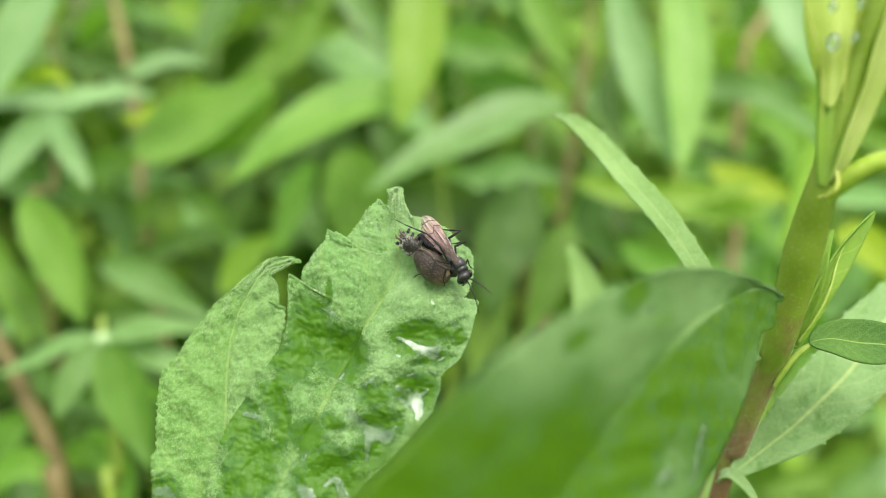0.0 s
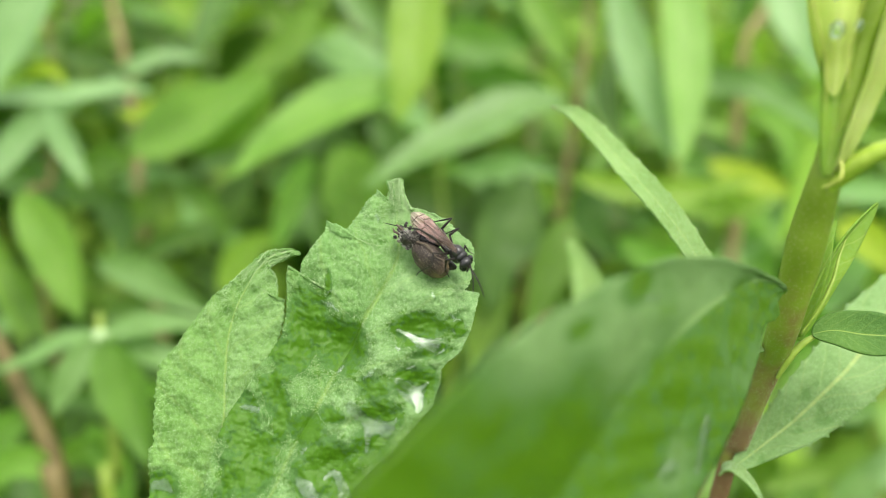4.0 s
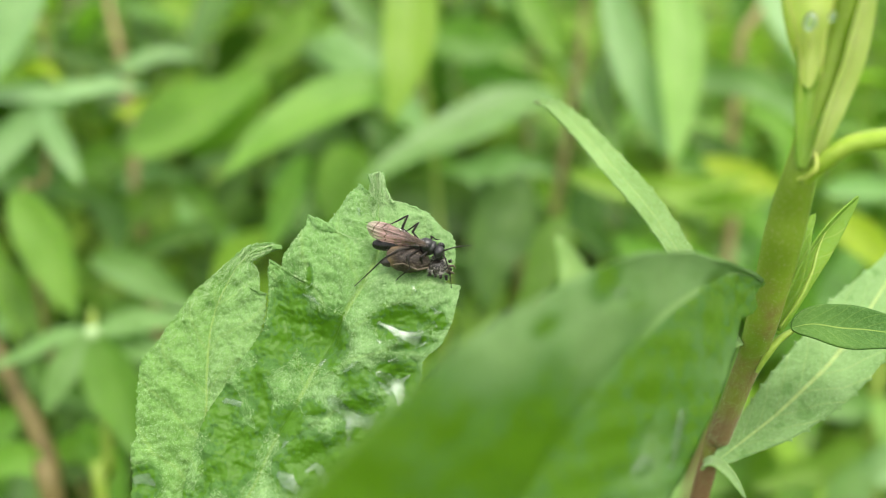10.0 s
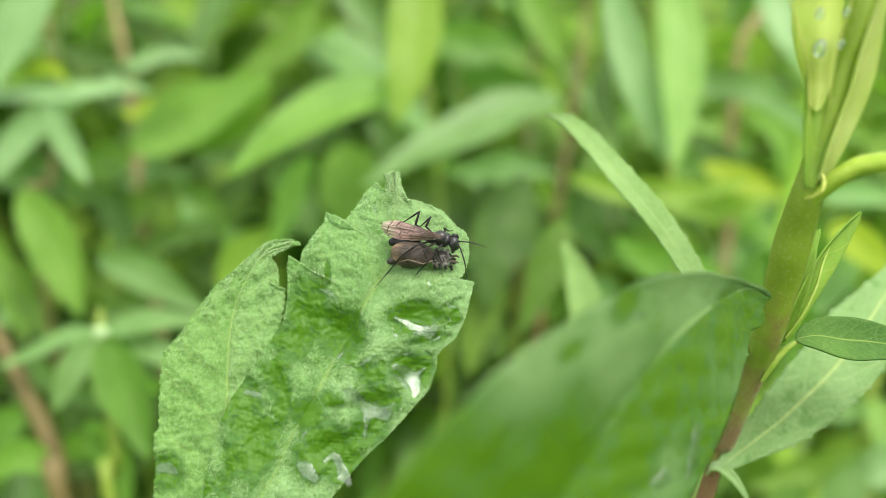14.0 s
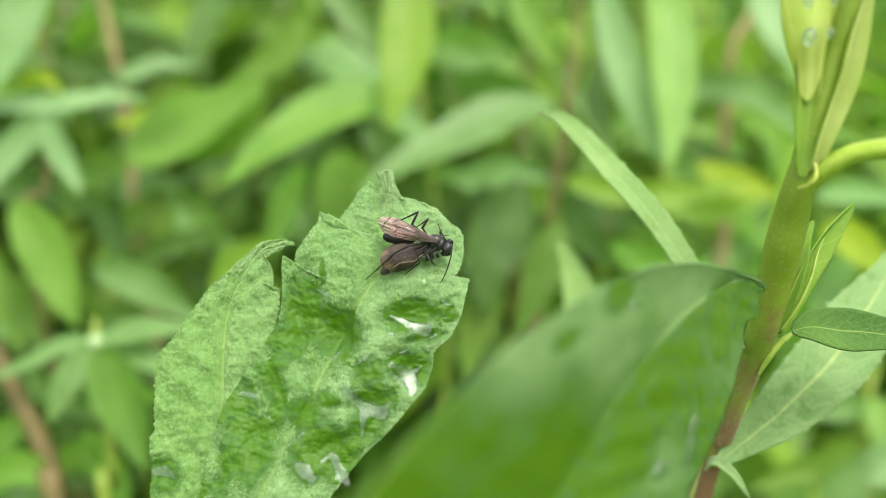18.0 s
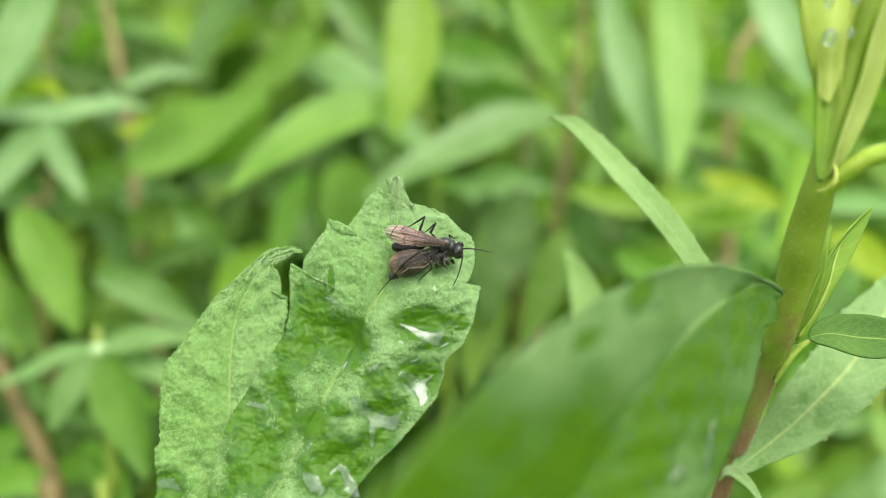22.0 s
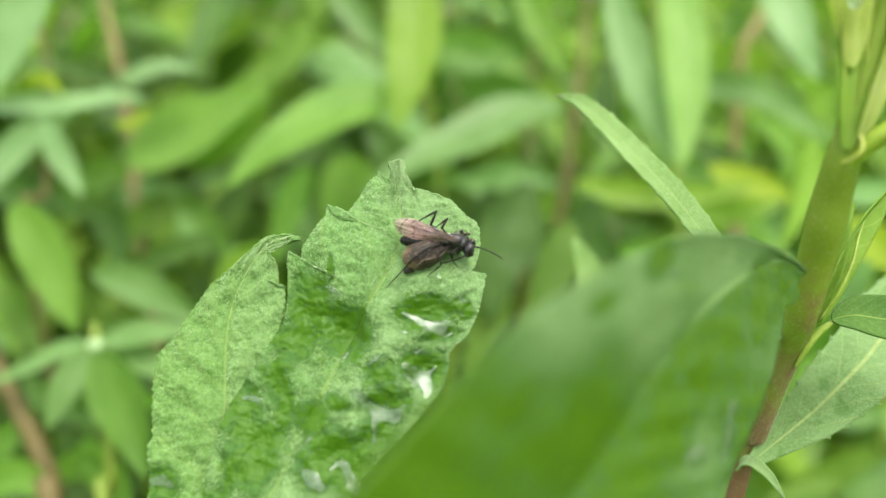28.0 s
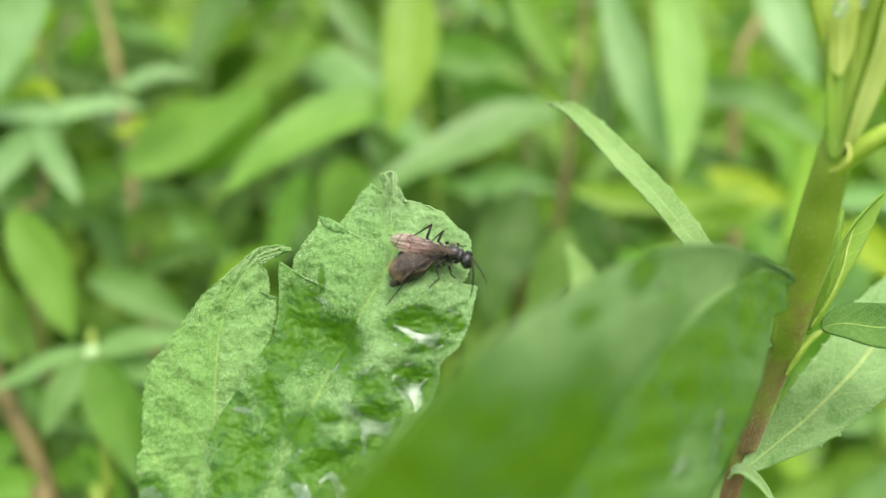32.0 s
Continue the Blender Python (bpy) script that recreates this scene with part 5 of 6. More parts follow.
def build_spider():
    spider = thing("spider", (0, 0, 0), "limp brown hairy spider lying under the wasp", "spider")
    abdomen = part("abdomen", lump((0, 0, 0), (2.2, 1.45, 1.28), taper=-0.1, rough=0.1, segments=40, rings=28), SPIDER, spider, "velvety dark brown abdomen with a tan patch")
    part("spinneret", tube([(-1.7, -0.75, -0.2), (-2.2, -0.95, -0.2), (-2.5, -1.05, -0.2)], [(0, 0.6), (0.6, 0.3), (1, 0.1)], 12, 10), CARAPACE, abdomen)
    part("carapace", lump((2.85, 0, -0.2), (1.0, 0.84, 0.66), taper=0.1, rough=0.08), CARAPACE, spider, "dark bristly carapace with pale hairs")
    rng = random.Random(5)
    for k in range(8):
        side = 1 if k % 2 else -1
        a = (k // 2) * 0.55
        x = 2.4 + a
        p = (x, 0.75 * side, -0.2)
        q = (x + 0.1, 0.98 * side, -0.45 + 0.1 * rng.random())
        r = (x + 0.2 * (a - 0.6), 0.95 * side, -0.85)
        stump = part("leg_stump", limb([p, q, r], [0.24, 0.2, 0.1]), CARAPACE if k != 5 else PALE_LEG, spider, "bitten-off leg stump")
    for side in (-1, 1):
        part("palp", limb([(4.0, 0.25 * side, -0.2), (4.5, 0.35 * side, 0.05), (4.8, 0.3 * side, -0.3)], [0.2, 0.16, 0.1]), PALE_LEG, spider, "pale hairy palp")
        part("fang", limb([(3.95, 0.2 * side, -0.45), (4.4, 0.22 * side, -0.75), (4.35, 0.1 * side, -1.05)], [0.26, 0.2, 0.07]), CARAPACE, spider)
    for k in range(4):
        part("eye", lump((3.95 - 0.12 * (k // 2), (0.16 + 0.16 * (k // 2)) * (1 if k % 2 else -1), 0.33), (0.1, 0.1, 0.1), segments=10, rings=8), EYE, spider)
    part("long_leg", limb([(2.2, -0.6, 0.5), (1.2, -1.25, 0.95), (-0.3, -1.0, 1.1), (-1.2, -1.3, 0.9)], [0.13, 0.12, 0.09, 0.06]), PALE_LEG, spider, "folded pale leg along the abdomen")
    bristles = bmesh.new()
    for _ in range(420):
        d = Vector((rng.uniform(-1, 1), rng.uniform(-1, 1), rng.uniform(-0.3, 1))).normalized()
        root = Vector((2.85 + d.x * 1.02, d.y * 0.87, -0.2 + d.z * 0.7))
        end = root + d * rng.uniform(0.15, 0.4) + Vector((0.15, 0, 0))
        w = d.orthogonal().normalized() * 0.018
        bristles.faces.new([bristles.verts.new(v * 0.001) for v in (root - w, root + w, end)])
    part("bristles", bristles, SILVER, spider, "short pale bristles", smooth=False)
    nap = bmesh.new()
    for _ in range(800):
        d = Vector((rng.uniform(-1, 1), rng.uniform(-1, 1), rng.uniform(-0.3, 1))).normalized()
        root = Vector((d.x * 2.17, d.y * 1.43 * (1 - 0.1 * d.x), d.z * 1.26 * (1 - 0.1 * d.x)))
        end = root + d * 0.06 + Vector((-0.2, rng.uniform(-0.06, 0.06), 0)) * rng.uniform(0.6, 1.3)
        w = d.cross(Vector((1, 0, 0))).normalized() * 0.013
        nap.faces.new([nap.verts.new(v * 0.001) for v in (root - w, root + w, end)])
    part("nap", nap, FAWN, abdomen, "short fawn hairs", smooth=False)
    return spider


WASP, FEELERS, WASP_HEAD, WASP_ABDOMEN, HIND_LEG = build_wasp()
SPIDER_BODY = build_spider()


# ---- the plants behind ----
def tall_plant(name, stem, radius, stem_material_, leaves, label, category="plant"):
    """A plant with a stem given as points, carried on to the ground, and leaves given as (rib, width, face, material, fold)."""
    low = Vector(stem[-1])
    run = (Vector(stem[-1]) - Vector(stem[-2])).normalized()
    foot = Vector((low.x + run.x * 60, low.y + 40, -4))
    plant = thing(name, foot, label, category, "plants behind")
    part("stem", tube([*stem, low.lerp(foot, 0.5), foot], [(0, radius * 0.6), (0.5, radius), (1, radius * 1.2)], 8, 30, foot), stem_material_, plant)
    for rib, width, face, material, fold in leaves:
        mesh_part("leaf", lance(rib, width, face, foot, fold=fold, along=26, across=8, ripple=0.4), material, plant)
    return plant


UP = (0, -0.6, 0.8)
FRONT = (0, -0.95, 0.3)
# Darkest leaves fill the gaps between plants, where their colour stands for shade.
tall_plant("wild_plant", [(27.5, 110.4, 560.7), (26.3, 112.9, 564.5), (26.2, 112.7, 555.2), (26.4, 110.5, 543.4)], 0.8, GREEN_STEM, [
    ([(26.2, 115.7, 557.8), (25.2, 118.0, 565.2), (23.6, 120.0, 571.6), (20.9, 121.7, 577.2)], 5.7, FRONT, GOLDENROD, 0.25),
], "small green shoot with one pointed leaf")
tall_plant("wild_plant", [(-8.0, 240.0, 630.6), (-6.9, 235.5, 618.3), (-2.5, 235.2, 579.2), (1.0, 226.9, 541.8), (2.8, 217.9, 510.9)], 1.0, GREEN_STEM, [
    ([(-7.3, 230.8, 622.9), (-6.6, 224.9, 612.5), (-7.2, 218.5, 600.8), (-9.6, 212.2, 589.3), (-12.4, 206.8, 580.1)], 15.3, FRONT, FRESH, 0.25),
    ([(-7.2, 224.1, 586.8), (-23.2, 219.8, 585.4), (-35.5, 214.5, 580.9), (-47.4, 208.3, 574.2), (-57.9, 201.6, 565.7)], 15.8, (-0.3, -0.75, 0.6), MIDDLE, 0.25),
    ([(-65.0, 261.4, 554.9), (-71.9, 258.1, 545.6), (-76.2, 254.7, 536.3), (-78.8, 250.7, 525.2)], 11.8, FRONT, SHADED, 0.25),
    ([(-24.5, 267.2, 570.7), (-18.6, 264.8, 564.2), (-16.6, 261.5, 554.9), (-18.6, 258.1, 545.6)], 11.8, FRONT, SHADED, 0.25),
    ([(-34.3, 254.6, 618.2), (-26.4, 251.3, 609.0), (-20.5, 248.6, 601.6), (-14.5, 245.7, 593.6)], 8.5, FRONT, BLUISH, 0.25),
    ([(-32.1, 246.1, 565.3), (-28.7, 242.0, 554.1), (-27.6, 238.2, 543.7), (-30.2, 233.2, 529.8)], 22.1, FRONT, MIDDLE, 0.25),
    ([(-39.7, 230.1, 565.3), (-44.3, 226.9, 556.4), (-48.1, 223.4, 546.6), (-51.2, 220.1, 537.7)], 8.7, FRONT, MIDDLE, 0.25),
    ([(-18.0, 250.4, 547.8), (-0.8, 249.2, 544.6), (12.6, 247.5, 539.7), (27.9, 244.5, 531.6)], 21.1, FRONT, SHADED, 0.25),
    ([(-4.7, 242.6, 511.6), (-16.4, 247.2, 524.4), (-28.1, 249.2, 529.9), (-43.7, 251.9, 537.3)], 17.6, FRONT, DEEP, 0.25),
], "leafy wild plant with hanging bright green leaves")
tall_plant("wild_plant", [(50.5, 275.0, 621.6), (48.2, 263.9, 596.8), (44.5, 254.2, 575.9), (40.1, 243.3, 551.8), (35.1, 232.6, 528.1), (32.1, 220.8, 501.4)], 1.5, BROWN_STEM, [
    ([(36.6, 231.0, 582.4), (22.5, 225.4, 581.5), (7.4, 217.9, 575.7), (-7.0, 210.7, 570.4), (-21.5, 202.7, 562.9)], 14.9, (-0.2, -0.65, 0.75), BLUISH, 0.25),
    ([(-2.8, 279.0, 597.4), (9.1, 278.2, 595.2), (19.1, 277.9, 594.4), (31.0, 278.9, 597.0)], 15.9, FRONT, DEEP, 0.25),
    ([(27.2, 277.9, 618.0), (33.0, 273.7, 606.2), (38.7, 270.1, 596.3), (42.4, 267.1, 588.1)], 11.2, FRONT, MIDDLE, 0.25),
    ([(7.4, 284.4, 583.0), (19.8, 283.7, 581.1), (32.1, 282.3, 577.2), (44.5, 280.2, 571.4)], 14.4, FRONT, DEEP, 0.25),
    ([(-0.9, 271.1, 546.2), (15.6, 271.8, 548.1), (30.1, 273.2, 552.0), (44.5, 271.8, 548.1)], 12.4, FRONT, BLUISH, 0.25),
], "leafy wild plant with a thick reddish brown stem")
tall_plant("wild_plant", [(44.7, 350.1, 617.5), (41.3, 338.1, 590.3), (37.9, 321.3, 549.8), (34.6, 304.5, 515.0), (33.2, 291.3, 484.7)], 1.0, BROWN_STEM, [
    ([(29.7, 171.3, 564.4), (26.9, 167.9, 557.9), (23.3, 163.8, 549.6), (18.4, 159.1, 539.6)], 9.4, FRONT, DEEP, 0.25),
    ([(27.5, 232.9, 558.4), (21.2, 226.2, 545.7), (16.7, 220.2, 534.9), (14.9, 213.9, 520.6)], 19.3, FRONT, SHADED, 0.25),
    ([(14.0, 242.0, 554.1), (21.3, 238.3, 543.7), (30.5, 235.7, 536.8), (39.7, 235.1, 535.0)], 16.6, FRONT, SHADED, 0.25),
    ([(2.9, 228.0, 529.9), (10.1, 225.5, 523.2), (15.5, 221.8, 513.0), (20.9, 217.5, 501.1)], 16.2, FRONT, SHADED, 0.25),
    ([(37.3, 208.8, 565.1), (48.4, 207.7, 562.1), (61.1, 207.3, 561.1), (73.8, 207.5, 561.5), (88.8, 208.4, 564.1)], 8.2, FRONT, FRESH, 0.25),
    ([(63.7, 221.5, 556.2), (78.9, 220.5, 553.3), (92.5, 220.5, 553.3), (104.3, 221.8, 557.0)], 9.5, FRONT, FRESH, 0.25),
    ([(20.5, 223.9, 533.4), (15.2, 219.7, 521.8), (11.6, 216.1, 511.8), (9.9, 211.3, 498.5)], 12.4, FRONT, MIDDLE, 0.25),
], "leafy wild plant with a brown stem")
tall_plant("wild_plant", [(57.6, 237.8, 630.5), (59.3, 234.5, 621.4), (70.2, 235.2, 579.2), (72.9, 226.2, 545.7), (74.4, 216.1, 511.8)], 1.3, GREEN_STEM, [
    ([(62.2, 222.8, 624.2), (64.1, 216.0, 609.9), (64.9, 209.3, 595.8), (64.1, 202.6, 581.8), (62.6, 197.0, 570.7)], 13.0, FRONT, PALE, 0.25),
    ([(47.0, 226.0, 621.3), (50.3, 219.1, 605.3), (55.0, 212.8, 590.8), (60.6, 207.0, 577.9), (63.1, 203.5, 570.9)], 10.2, (-0.3, -0.85, 0.4), PALE_BLUE, 0.25),
    ([(61.8, 240.0, 589.6), (82.7, 239.1, 587.2), (98.3, 238.2, 584.7), (110.5, 235.5, 577.1), (117.5, 232.6, 569.2)], 9.7, FRONT, BLUISH, 0.25),
    ([(85.1, 259.6, 567.2), (92.8, 257.7, 562.2), (99.5, 256.6, 559.1), (107.2, 256.3, 558.2)], 8.5, FRONT, SHADED, 0.25),
    ([(50.8, 242.0, 554.1), (47.1, 238.9, 545.4), (50.8, 235.8, 536.8), (58.2, 233.2, 529.8)], 11.0, FRONT, SHADED, 0.25),
    ([(58.7, 271.8, 592.3), (56.8, 267.8, 581.3), (58.7, 263.9, 570.3), (63.6, 260.5, 561.1)], 9.8, FRONT, SHADED, 0.25),
    ([(55.8, 226.3, 540.1), (66.4, 223.9, 533.5), (78.8, 223.9, 533.5), (91.2, 222.1, 528.5)], 10.6, FRONT, MIDDLE, 0.25),
    ([(77.0, 216.9, 566.8), (86.0, 215.6, 563.3), (94.1, 214.6, 560.7), (101.0, 213.7, 558.1)], 8.2, FRONT, YELLOW, 0.25),
    ([(80.3, 287.3, 561.6), (93.1, 283.7, 551.6), (108.0, 284.4, 553.6), (118.7, 286.6, 559.6)], 10.7, FRONT, DEEP, 0.25),
], "leafy wild plant with long pale hanging leaves")
tall_plant("wild_plant", [(115.9, 279.3, 621.7), (109.6, 273.4, 605.3), (103.0, 269.1, 593.5), (104.5, 268.3, 553.2), (104.3, 259.1, 513.2)], 1.9, TAN_STEM, [
    ([(91.6, 234.0, 625.9), (95.6, 227.0, 612.4), (99.4, 221.1, 602.1), (104.3, 214.8, 590.5)], 12.6, FRONT, PALE_BLUE, 0.25),
    ([(117.5, 282.4, 606.8), (122.4, 279.7, 599.3), (127.4, 277.0, 591.8), (130.4, 274.3, 584.3)], 11.9, FRONT, SHADED, 0.25),
    ([(96.6, 197.6, 578.3), (95.1, 194.4, 569.3), (91.9, 191.1, 560.3), (87.5, 187.9, 551.3)], 6.8, FRONT, FRESH, 0.25),
    ([(108.5, 270.2, 573.1), (118.5, 268.2, 567.5), (122.5, 265.5, 560.0), (120.5, 262.1, 550.7)], 8.0, FRONT, MIDDLE, 0.25),
    ([(97.4, 180.1, 559.4), (103.0, 179.4, 557.4), (110.0, 177.5, 552.1), (115.6, 175.8, 547.5)], 9.2, FRONT, YELLOW, 0.25),
    ([(103.5, 197.3, 562.8), (111.1, 197.7, 563.8), (120.1, 197.4, 563.1), (129.2, 196.4, 560.3)], 6.6, FRONT, BLUISH, 0.25),
    ([(99.5, 182.1, 535.4), (104.0, 184.6, 542.3), (108.4, 186.6, 547.9), (115.7, 188.1, 552.0)], 8.8, FRONT, BLUISH, 0.25),
], "dry tan stem with pale green leaves")
tall_plant("wild_plant", [(145.0, 224.4, 564.1), (137.0, 211.0, 533.1), (128.0, 196.1, 503.6), (123.6, 185.4, 480.0), (120.9, 176.0, 459.9)], 1.8, GREEN_STEM, [
    ([(125.7, 190.4, 499.5), (114.4, 191.5, 502.6), (104.6, 192.3, 504.9), (93.3, 191.7, 503.3)], 11.3, FRONT, BLUISH, 0.25),
    ([(103.1, 205.7, 497.8), (113.5, 208.1, 504.3), (122.2, 208.6, 506.0), (134.3, 209.2, 507.6)], 12.1, FRONT, PALE, 0.25),
    ([(116.9, 178.6, 496.3), (106.1, 176.7, 491.2), (96.8, 175.9, 489.0), (86.0, 174.3, 484.7)], 9.3, FRONT, MIDDLE, 0.25),
    ([(114.1, 171.2, 490.7), (121.7, 172.8, 495.0), (129.2, 173.3, 496.4), (138.3, 172.8, 495.0)], 13.6, FRONT, PALE_BLUE, 0.25),
    ([(103.6, 166.1, 476.5), (108.1, 169.2, 485.0), (112.6, 171.7, 492.1), (120.2, 174.3, 499.2)], 12.1, FRONT, BLUISH, 0.25),
    ([(98.7, 183.4, 465.6), (103.7, 186.8, 475.0), (108.7, 189.0, 481.2), (113.7, 190.2, 484.3)], 9.9, FRONT, FRESH, 0.25),
    ([(105.4, 179.6, 484.4), (100.7, 177.9, 479.9), (95.9, 175.8, 474.0), (92.8, 172.6, 465.1)], 9.5, FRONT, PALE, 0.25),
    ([(122.9, 187.1, 505.3), (127.6, 185.0, 499.3), (132.4, 182.8, 493.4), (135.5, 179.0, 482.9)], 12.7, FRONT, PALE, 0.25),
], "leafy wild plant with pale lower leaves")
tall_plant("wild_plant", [(-118.1, 287.8, 621.7), (-115.2, 282.4, 606.7), (-111.8, 277.6, 593.6), (-108.2, 271.0, 560.8), (-106.0, 260.5, 517.1)], 1.6, TAN_STEM, [
    ([(-101.9, 247.9, 564.3), (-88.0, 249.6, 569.2), (-73.1, 252.2, 576.2), (-56.8, 255.3, 584.9)], 27.8, UP, MIDDLE, 0.25),
    ([(-59.2, 261.3, 589.7), (-64.9, 257.4, 579.1), (-72.4, 253.6, 568.4), (-85.6, 251.3, 562.2)], 17.0, FRONT, MIDDLE, 0.25),
    ([(-105.0, 240.8, 586.1), (-94.5, 242.4, 590.5), (-84.0, 243.6, 593.8), (-72.9, 243.4, 593.1)], 7.4, UP, PALE_BLUE, 0.25),
    ([(-107.0, 315.2, 609.4), (-98.1, 313.0, 603.2), (-89.3, 311.5, 599.0), (-73.8, 312.2, 601.1)], 15.5, FRONT, FRESH, 0.25),
    ([(-73.5, 295.3, 583.7), (-60.7, 297.5, 589.7), (-52.1, 300.4, 597.7), (-47.9, 304.7, 609.8)], 12.8, FRONT, MIDDLE, 0.25),
    ([(-69.4, 313.0, 603.2), (-58.4, 311.5, 599.0), (-49.5, 310.7, 597.0), (-36.3, 311.5, 599.0)], 11.0, FRONT, MIDDLE, 0.25),
    ([(-108.2, 263.4, 554.4), (-116.1, 264.1, 556.3), (-124.1, 262.0, 550.6), (-130.1, 258.0, 539.4)], 11.9, FRONT, DEEP, 0.25),
    ([(-90.1, 250.1, 552.8), (-97.7, 247.5, 545.7), (-103.8, 245.2, 539.4), (-108.1, 242.6, 532.3)], 9.5, FRONT, DEEP, 0.25),
    ([(-90.1, 249.7, 551.9), (-91.0, 246.5, 543.0), (-92.4, 243.9, 535.9), (-93.9, 240.4, 526.0)], 8.4, FRONT, MIDDLE, 0.25),
    ([(-88.2, 249.7, 551.9), (-80.6, 247.8, 546.6), (-74.9, 245.2, 539.4), (-70.7, 242.3, 531.4)], 8.4, FRONT, DEEP, 0.25),
    ([(-71.6, 230.1, 521.2), (-66.1, 233.2, 529.8), (-60.6, 235.1, 535.0), (-54.1, 236.7, 539.3)], 11.0, FRONT, FRESH, 0.25),
], "leafy wild plant with a dry stem")
tall_plant("wild_plant", [(-113.1, 230.2, 624.3), (-109.9, 222.7, 603.5), (-106.0, 212.9, 585.4), (-108.6, 207.1, 563.6), (-112.0, 198.8, 534.6)], 0.9, BROWN_STEM, [
    ([(-129.3, 208.8, 585.9), (-114.0, 209.3, 587.0), (-98.7, 209.4, 587.3), (-87.2, 210.0, 589.0), (-77.5, 209.6, 587.9)], 7.7, UP, PALE_BLUE, 0.25),
    ([(-121.6, 201.6, 565.9), (-114.8, 204.9, 574.9), (-106.6, 207.3, 581.7), (-97.1, 208.6, 585.3)], 8.6, FRONT, PALE_BLUE, 0.25),
    ([(-105.3, 206.6, 585.6), (-102.0, 203.8, 577.8), (-98.0, 201.4, 571.1), (-94.7, 199.1, 564.9)], 7.0, FRONT, PALE_BLUE, 0.25),
    ([(-99.3, 214.7, 625.4), (-106.7, 209.6, 611.6), (-112.6, 205.4, 599.8), (-119.9, 200.6, 586.6)], 13.0, FRONT, PALE_BLUE, 0.25),
    ([(-111.1, 209.2, 592.8), (-106.5, 209.8, 594.5), (-102.6, 209.4, 593.3), (-100.1, 208.2, 589.9)], 3.9, FRONT, YELLOW, 0.25),
    ([(-87.2, 207.9, 583.1), (-83.4, 207.5, 582.1), (-80.0, 208.3, 584.4), (-78.0, 209.2, 586.7)], 2.8, FRONT, YELLOW, 0.25),
    ([(-107.4, 188.7, 565.6), (-100.2, 184.3, 557.2), (-94.6, 179.4, 547.6), (-89.9, 174.1, 536.8)], 13.5, FRONT, MIDDLE, 0.25),
    ([(-139.1, 226.3, 563.6), (-127.1, 224.9, 559.6), (-116.9, 224.3, 558.0), (-104.9, 222.0, 551.6)], 10.3, FRONT, SHADED, 0.25),
    ([(-112.1, 232.3, 556.7), (-103.2, 229.9, 550.0), (-99.7, 226.9, 541.7), (-100.6, 223.3, 531.8)], 10.6, FRONT, SHADED, 0.25),
    ([(-115.2, 238.2, 596.6), (-108.3, 237.4, 594.1), (-100.7, 236.8, 592.5), (-93.0, 235.0, 587.7)], 6.8, FRONT, SHADED, 0.25),
    ([(-129.4, 214.6, 537.0), (-122.6, 210.5, 525.9), (-119.3, 208.2, 519.5), (-112.5, 205.9, 513.1)], 10.2, FRONT, DEEP, 0.25),
    ([(-139.6, 217.4, 545.0), (-132.8, 214.6, 537.0), (-127.7, 210.5, 525.9), (-124.3, 205.9, 513.1)], 10.2, FRONT, MIDDLE, 0.25),
], "leafy wild plant with bluish green leaves in a whorl")
tall_plant("wild_plant", [(-113.1, 167.5, 548.0), (-105.1, 163.4, 536.7), (-99.5, 159.5, 526.0), (-94.1, 155.9, 515.9), (-90.1, 151.9, 505.0), (-87.7, 147.4, 492.6)], 2.3, BROWN_STEM, [
    ([(-90.7, 150.8, 507.7), (-96.0, 152.1, 511.4), (-101.3, 151.7, 510.2), (-109.2, 149.0, 502.7)], 8.0, FRONT, MIDDLE, 0.25),
    ([(-95.7, 160.1, 504.1), (-88.7, 161.5, 508.1), (-84.5, 160.6, 505.4), (-81.7, 157.7, 497.5)], 7.0, FRONT, MIDDLE, 0.25),
    ([(-99.2, 160.9, 518.1), (-104.7, 160.0, 515.6), (-108.8, 158.1, 510.4), (-112.9, 155.3, 502.7)], 8.2, FRONT, DEEP, 0.25),
], "dark brown stem with a few leaves")
